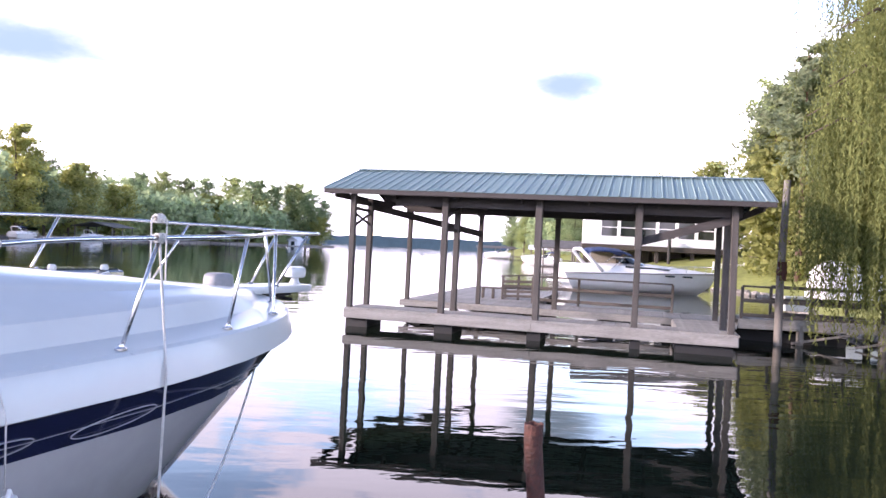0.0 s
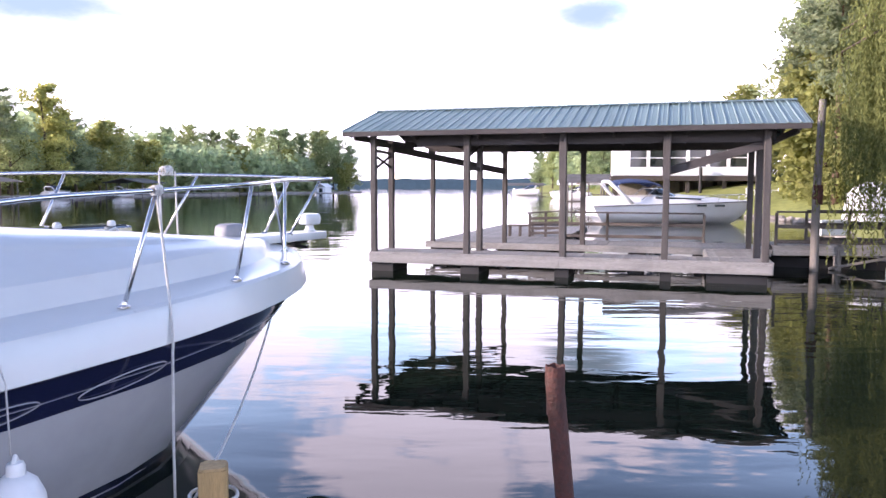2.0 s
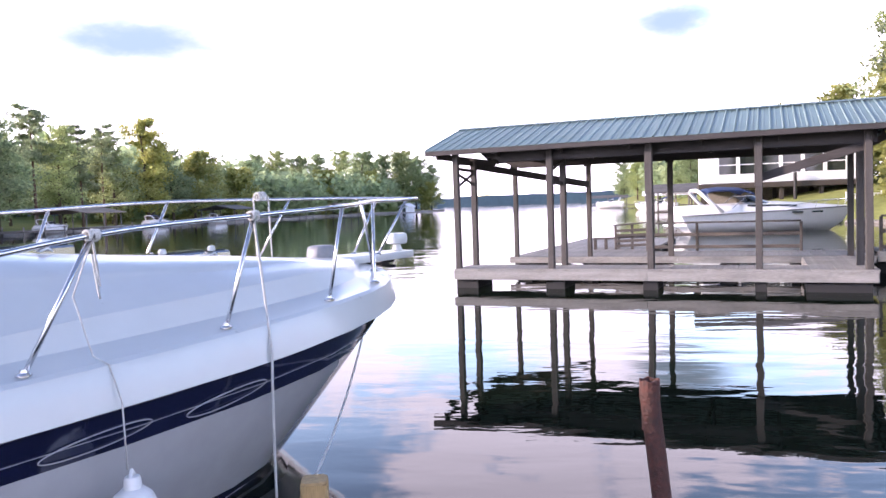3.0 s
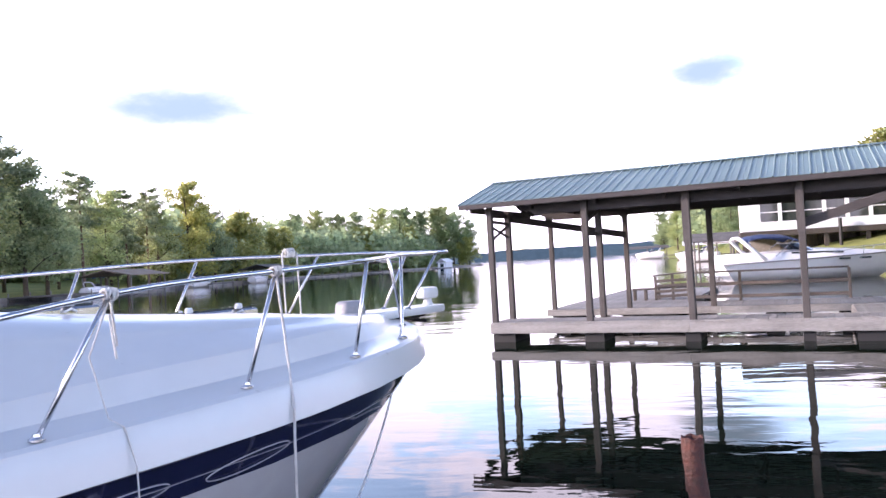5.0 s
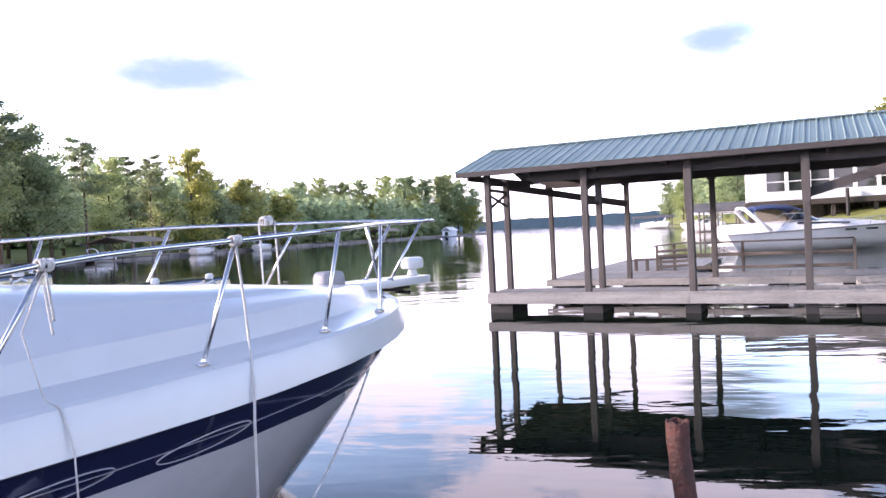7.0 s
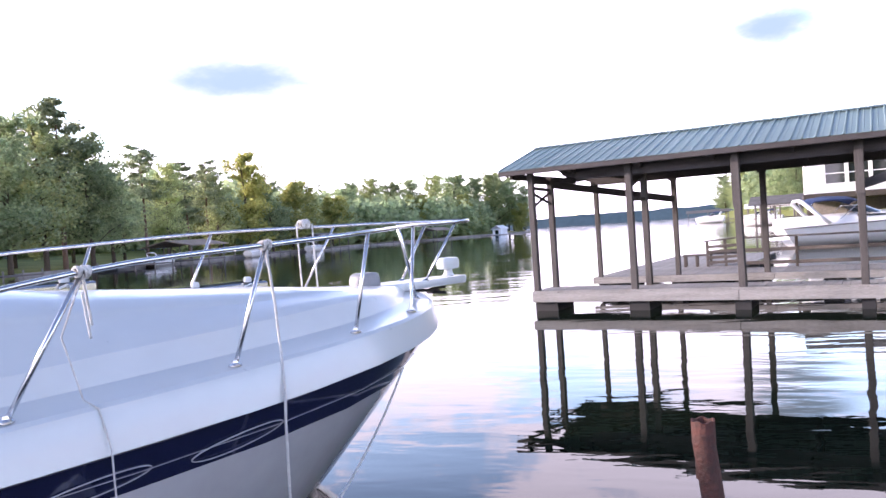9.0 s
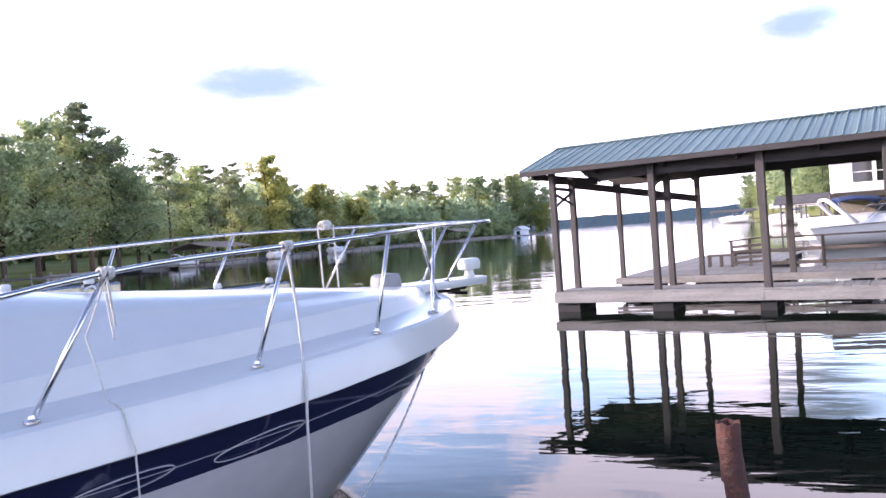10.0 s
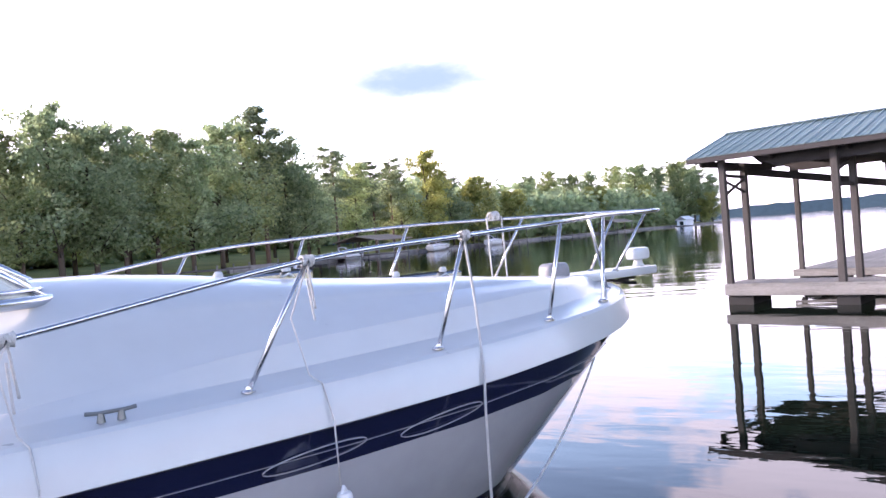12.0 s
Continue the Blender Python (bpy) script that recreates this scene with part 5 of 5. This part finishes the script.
# right bank
for k, x, y, s in (("p", 23.4, 45, 0.68), ("p", 24.9, 46.5, 0.76), ("p", 26.6, 44, 0.72), ("p", 26.4, 48, 0.66), ("0", 29.0, 40, 0.95), ("0", 31, 44, 1.0), ("b", 24.6, 48.5, 1.0), ("b", 26.6, 51, 1.2), ("b", 24.8, 44, 0.8), ("p", 27, 56, 0.60), ("b", 26.2, 50, 1.0), ("b", 28.4, 55, 1.25), ("b", 24.5, 42, 0.7), ("b", 22.6, 37, 0.6), ("b", 21.0, 33, 0.55), ("b", 30, 58, 1.3), ("1", 28, 58, 0.75), ("p", 30, 62, 0.65), ("b", 27, 66, 1.0),
                   ("b", 23, 72, 0.8), ("b", 26, 79, 0.8), ("b", 31, 80, 0.9), ("b", 30, 88, 0.8), ("b", 35, 94, 1.0), ("1", 25.5, 36, 0.75), ("2", 22.5, 29.5, 0.6), ("0", 22.5, 25, 0.7), ("b", 32.5, 102, 1.4), ("2", 37, 114, 0.75), ("b", 36, 126, 1.5), ("0", 41, 142, 0.75), ("1", 42, 167, 0.75), ("2", 42, 197, 0.8), ("0", 41, 232, 0.8), ("1", 40, 270, 0.85),
                   ("2", 40, 305, 0.85), ("0", 44, 335, 0.9), ("1", 47, 180, 0.9), ("0", 36, 52, 1.1), ("1", 26, 34, 0.9), ("0", 28, 30, 1.0), ("b", 22.8, 46, 0.26), ("b", 23.8, 46, 0.22), ("b", 24.6, 45, 0.28)):
    tree(k, x, y, s)

# far woods on both banks and behind
rng = np.random.default_rng(9)


def far_woods(name, label, centres, size, leaf, material, per):
    pts = []
    for (x, y, h) in centres:
        z = float(land_height(np.array([x]), np.array([y]))[0])
        d = rng.normal(size=(per, 3))
        d /= np.linalg.norm(d, axis=1)[:, None]
        d *= (rng.random((per, 1)) ** 0.35) * np.array([size, size, h * 0.5])
        pts.append(np.array([x, y, z + h * 0.5]) + d)
    me = quads_mesh(name, leaf_faces(np.concatenate(pts), leaf, rng), material)
    return tagged(part(name, me, material), label, "woods", kind="stuff")


cs = []
for i in range(520):
    a = rng.random()
    x0, y0 = (-75 - 115 * a, 330 + 290 * a)
    x = x0 - rng.random() * 30 - 4
    y = y0 + rng.normal() * 14
    if shore_distance(np.array([x]), np.array([y]))[0] > 1:
        cs.append((x, y, 14 + 6 * rng.random()))
for i in range(330):
    a = rng.random()
    x, y = 36 + 30 * a + rng.random() * 26, 200 + 280 * a
    if shore_distance(np.array([x]), np.array([y]))[0] > 1:
        cs.append((x, y, 13 + 6 * rng.random()))
for i in range(260):
    x, y = -112 - rng.random() * 45, 20 + rng.random() * 200
    cs.append((x, y, 15 + 8 * rng.random()))
for i in range(160):
    x, y = -70 - rng.random() * 45, 120 + rng.random() * 130
    if shore_distance(np.array([x]), np.array([y]))[0] > 8:
        cs.append((x, y, 12 + 5 * rng.random()))
for i in range(190):
    a = rng.random()
    x, y = -66 + 30 * a - rng.random() * 14, 150 + 95 * a + rng.normal() * 4
    if shore_distance(np.array([x]), np.array([y]))[0] > 3:
        cs.append((x, y, 8 + 4 * rng.random()))
for i in range(240):
    x, y = -100 - rng.random() * 30, 25 + rng.random() * 130
    cs.append((x, y, 5 + 4 * rng.random()))
# unseen woods added to screen low sun; too short to shade the boat
for i in range(170):
    x, y = -86 - rng.random() * 30, -75 + rng.random() * 118
    cs.append((x, y, 11 + 4 * rng.random()))
far_woods("woods", "dense green woods on the far banks, some added out of view", cs, 4.5, 1.15, M["leaf_a"], 130)

# distant wooded ridge across the lake; its blue-green colour includes distance haze
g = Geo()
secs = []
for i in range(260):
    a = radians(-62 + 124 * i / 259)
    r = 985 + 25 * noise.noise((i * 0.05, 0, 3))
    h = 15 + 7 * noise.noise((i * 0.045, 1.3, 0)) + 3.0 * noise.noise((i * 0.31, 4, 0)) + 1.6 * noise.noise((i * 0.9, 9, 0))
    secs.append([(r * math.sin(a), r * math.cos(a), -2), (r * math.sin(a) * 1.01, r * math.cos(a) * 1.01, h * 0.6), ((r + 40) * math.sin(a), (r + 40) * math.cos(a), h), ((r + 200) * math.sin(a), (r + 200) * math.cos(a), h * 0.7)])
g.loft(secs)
tagged(part("backdrop", g, M["ridge"], smooth=True), "wooded ridge across the lake, distance haze painted in as blue-green", "hills", kind="structure")


# ---- weeping willow beside the gangway ----
def willow():
    rng = np.random.default_rng(31)
    ob = thing("willow_tree", "weeping willow with long hanging yellow-green strands over the water", "willow tree", (11.5, 15.4, 0.3))
    g = Geo()
    g.tube([(0.3, 0.2, -0.6), (0.1, 0, 1.5), (-0.2, 0.1, 3.2), (-0.1, 0.0, 5.0), (0.2, 0, 8.0)], 0.36, 12, r1=0.12)
    starts = []
    for i in range(64):
        a = math.pi + rng.normal() * 1.1
        z0 = 3.0 + 5.0 * rng.random()
        reach = (1.2 + 2.6 * rng.random()) * (1.0 - 0.25 * (z0 - 3) / 5)
        dx, dy = math.cos(a) * reach, math.sin(a) * reach
        top = z0 + 1.6 + 1.4 * rng.random()
        path = [Vector((0, 0, z0)), Vector((dx * 0.4, dy * 0.4, top - 0.3)), Vector((dx * 0.75, dy * 0.75, top)), Vector((dx, dy, top - 0.5))]
        g.tube(path, 0.07, 6, r1=0.015)
        for _ in range(44):
            t = 0.25 + 0.75 * rng.random()
            k = min(2, int(t * 3))
            p = path[k].lerp(path[k + 1], t * 3 - k)
            starts.append((np.array(p) + rng.normal(size=3) * np.array([0.22, 0.22, 0.18]), t))
    part("trunk", g, M["bark"], ob, smooth=True)
    verts, stems = [], Geo()
    for p, t in starts:
        low = -0.25 + 2.0 * rng.random() ** 1.5 + 0.35 * max(0.0, -p[0] - 2.9)
        length = max(0.6, min(p[2] - low, 2.2 + 4.2 * rng.random()))
        n = int(length / 0.05)
        sway = rng.normal(size=2) * 0.10
        s = np.linspace(0, 1, n)
        c = p + np.stack([sway[0] * s ** 2 + 0.03 * np.sin(s * 9 + t * 20), sway[1] * s ** 2, -length * s], axis=1)
        d = rng.normal(size=(n, 3)) * 0.5
        d[:, 2] = -1.0
        d /= np.linalg.norm(d, axis=1)[:, None]
        e = np.cross(d, rng.normal(size=(n, 3)))
        e /= np.linalg.norm(e, axis=1)[:, None]
        L = 0.11 * rng.uniform(0.7, 1.3, (n, 1))
        w = 0.017
        verts.append(np.stack([c, c + d * L * 0.5 + e * w, c + d * L, c + d * L * 0.5 - e * w], axis=1))
    part("crown", quads_mesh("crown", np.concatenate(verts), M["willow"]), M["willow"], ob, "hanging strands of narrow leaves")
    return ob


willow()

# ---- riprap and reeds along the near right bank ----
rng = np.random.default_rng(5)
g = Geo()
for i in range(420):
    k = rng.random()
    y = 9 + 55 * k ** 1.3
    xs = np.interp(y, [p[1] for p in LAKE[1:11]], [p[0] for p in LAKE[1:11]])
    x = xs + rng.normal() * 0.35 + 0.1
    r = 0.12 + 0.2 * rng.random()
    pts, fs = [], []
    for zz, rr in ((-0.7, 0.75), (0.0, 1.0), (0.6, 0.7)):
        for q in range(6):
            a = q * math.pi / 3 + rng.random() * 0.5
            pts.append((x + r * rr * math.cos(a) * (0.8 + 0.4 * rng.random()), y + r * rr * math.sin(a), 0.08 + r * zz * 0.7))
    fs = [(i2 * 6 + q, i2 * 6 + (q + 1) % 6, (i2 + 1) * 6 + (q + 1) % 6, (i2 + 1) * 6 + q) for i2 in range(2) for q in range(6)] + [(5, 4, 3, 2, 1, 0), (12, 13, 14, 15, 16, 17)]
    g.add(pts, fs)
tagged(part("shore_stones", g, M["stone"]), "grey stones along the water's edge", "stones", kind="stuff")

# ---- deck planks and roof panels ----
def plank_mesh(l, w, t=0.035):
    return Geo().bar((0, 0, 0), (0, l, 0), w, t, 0.006).mesh("plank")


pm = plank_mesh(WALK - 0.03, 0.1425)
x = 0.07
while x < DX1 - 0.03:
    part("plank", pm, M["deckwood"], dock, at=pose(x, -0.01 + random.uniform(-0.008, 0.008), DECK_Z - 0.018 + random.uniform(-0.002, 0.003), 0, 0, random.uniform(-0.25, 0.25)))
    x += 0.146
pm2 = Geo().bar((0, 0, 0), (DX1 - 7.42, 0, 0), 0.1425, 0.035, 0.006).mesh("plank")
y = WALK + 0.08
while y < YB - 0.06:
    part("plank", pm2, M["deckwood"], dock, at=pose(7.42, y, DECK_Z - 0.018 + random.uniform(-0.002, 0.003), 0, 0, random.uniform(-0.2, 0.2)))
    y += 0.146
pm3 = plank_mesh(BACK - YB, 0.1425)
x = BX0 + 0.07
while x < BX1:
    part("plank", pm3, M["deckwood"], dock, at=pose(x, YB - 0.02, DECK_Z - 0.016 + random.uniform(-0.002, 0.003), 0, 0, random.uniform(-0.2, 0.2)))
    x += 0.146
back = tagged(new("rear_deck"), "broad weathered plank platform behind the slip", "dock deck")
back.matrix_basis = SLIP
pm4 = plank_mesh(7.4, 0.1425)
x = BX0 + 0.07
while x < 3.6:
    part("plank", pm4, M["deckwood"], back, at=pose(x, BACK + 0.02, DECK_Z - 0.018 + random.uniform(-0.002, 0.003)))
    x += 0.146
for y in (5.6, 8.6, 12.6):
    part("joist", Geo().bar((BX0, y, 0.31), (3.6, y, 0.31), 0.08, 0.2), M["fascia"], back)
for x in (BX0 + 0.1, 3.3):
    for y in (6.0, 8.9, 11.4):
        part("float", Geo().box((x - 0.05, y, -0.1), (x + 0.2, y + 1.2, 0.22), 0.03), M["float"], back)
pm5 = plank_mesh(GY1 - GY0, 0.1425)
x = GX0 + 0.07
while x < GX1:
    part("plank", pm5, M["deckwood"], gang, at=pose(x, GY0, GZ + 0.02 + (x - GX0) * 0.025, 0, -1.4, 0))
    x += 0.146


def roof_panel(w, run, rise, pitch=0.228):
    """A ribbed sheet; x along the eave, y up the slope."""
    g = Geo()
    prof = []
    k = int(round(w / pitch))
    for i in range(k):
        x = i * pitch
        prof += [(x, 0), (x + 0.012, 0.022), (x + 0.03, 0.022), (x + 0.042, 0), (x + pitch * 0.5, 0.0), (x + pitch * 0.52, 0.006), (x + pitch * 0.58, 0.006), (x + pitch * 0.6, 0)]
    prof.append((k * pitch, 0))
    lower = [(x, z - 0.006) for x, z in prof][::-1]
    g.loft([[(x, y, z + zz) for x, zz in prof + lower] for y, z in ((0, 0), (run, rise))], close=True, caps=True)
    return g.mesh("roof_panel")


RX0, RX1 = -0.57, 9.17
PW = 0.912
RUN, RISE = RIDGE_Y - EAVE_F, RIDGE_Z - EAVE_Z
panel = roof_panel(PW, RUN, RISE)
nP = int((RX1 - RX0) / PW)
for i in range(nP + 1):
    x = RX0 + i * (RX1 - RX0 - PW) / nP
    part("roof_panel", panel, M["roof"], dock, "ribbed green metal sheet", at=pose(x, EAVE_F, EAVE_Z + 0.004 * (i % 2)))
    part("roof_panel", panel, M["roof"], dock, "ribbed green metal sheet", at=pose(x + PW, EAVE_B, EAVE_Z + 0.004 * (i % 2), 0, 0, 180))
prof = [(RIDGE_Y - 0.16, RIDGE_Z - 0.018), (RIDGE_Y, RIDGE_Z + 0.034), (RIDGE_Y + 0.16, RIDGE_Z - 0.018), (RIDGE_Y, RIDGE_Z + 0.028)]
part("ridge_cap", Geo().loft([[(x, y, z) for y, z in prof] for x in (RX0 - 0.01, RX1 + 0.01)], close=True, caps=True), M["roof"], dock, "green metal ridge cap")
for y in (EAVE_F + 0.03, EAVE_B - 0.03):
    part("eave_board", Geo().bar((RX0 + 0.03, y, EAVE_Z - 0.052), (RX1 - 0.03, y, EAVE_Z - 0.052), 0.035, 0.12), M["beam"], dock, "dark eave board")
for x in (RX0 + 0.03, RX1 - 0.03):
    for ya in (EAVE_F + 0.05, EAVE_B - 0.05):
        part("barge_board", Geo().bar((x, ya, EAVE_Z - 0.045), (x, RIDGE_Y, RIDGE_Z - 0.062), 0.03, 0.12), M["beam"], dock)
# purlins under the sheets
for k in (0.2, 0.4, 0.6, 0.8):
    for y in (EAVE_F + RUN * k, EAVE_B - RUN * k):
        part("purlin", Geo().bar((RX0 + 0.08, y, EAVE_Z + RISE * k - 0.035), (RX1 - 0.08, y, EAVE_Z + RISE * k - 0.035), 0.09, 0.045), M["beam"], dock)
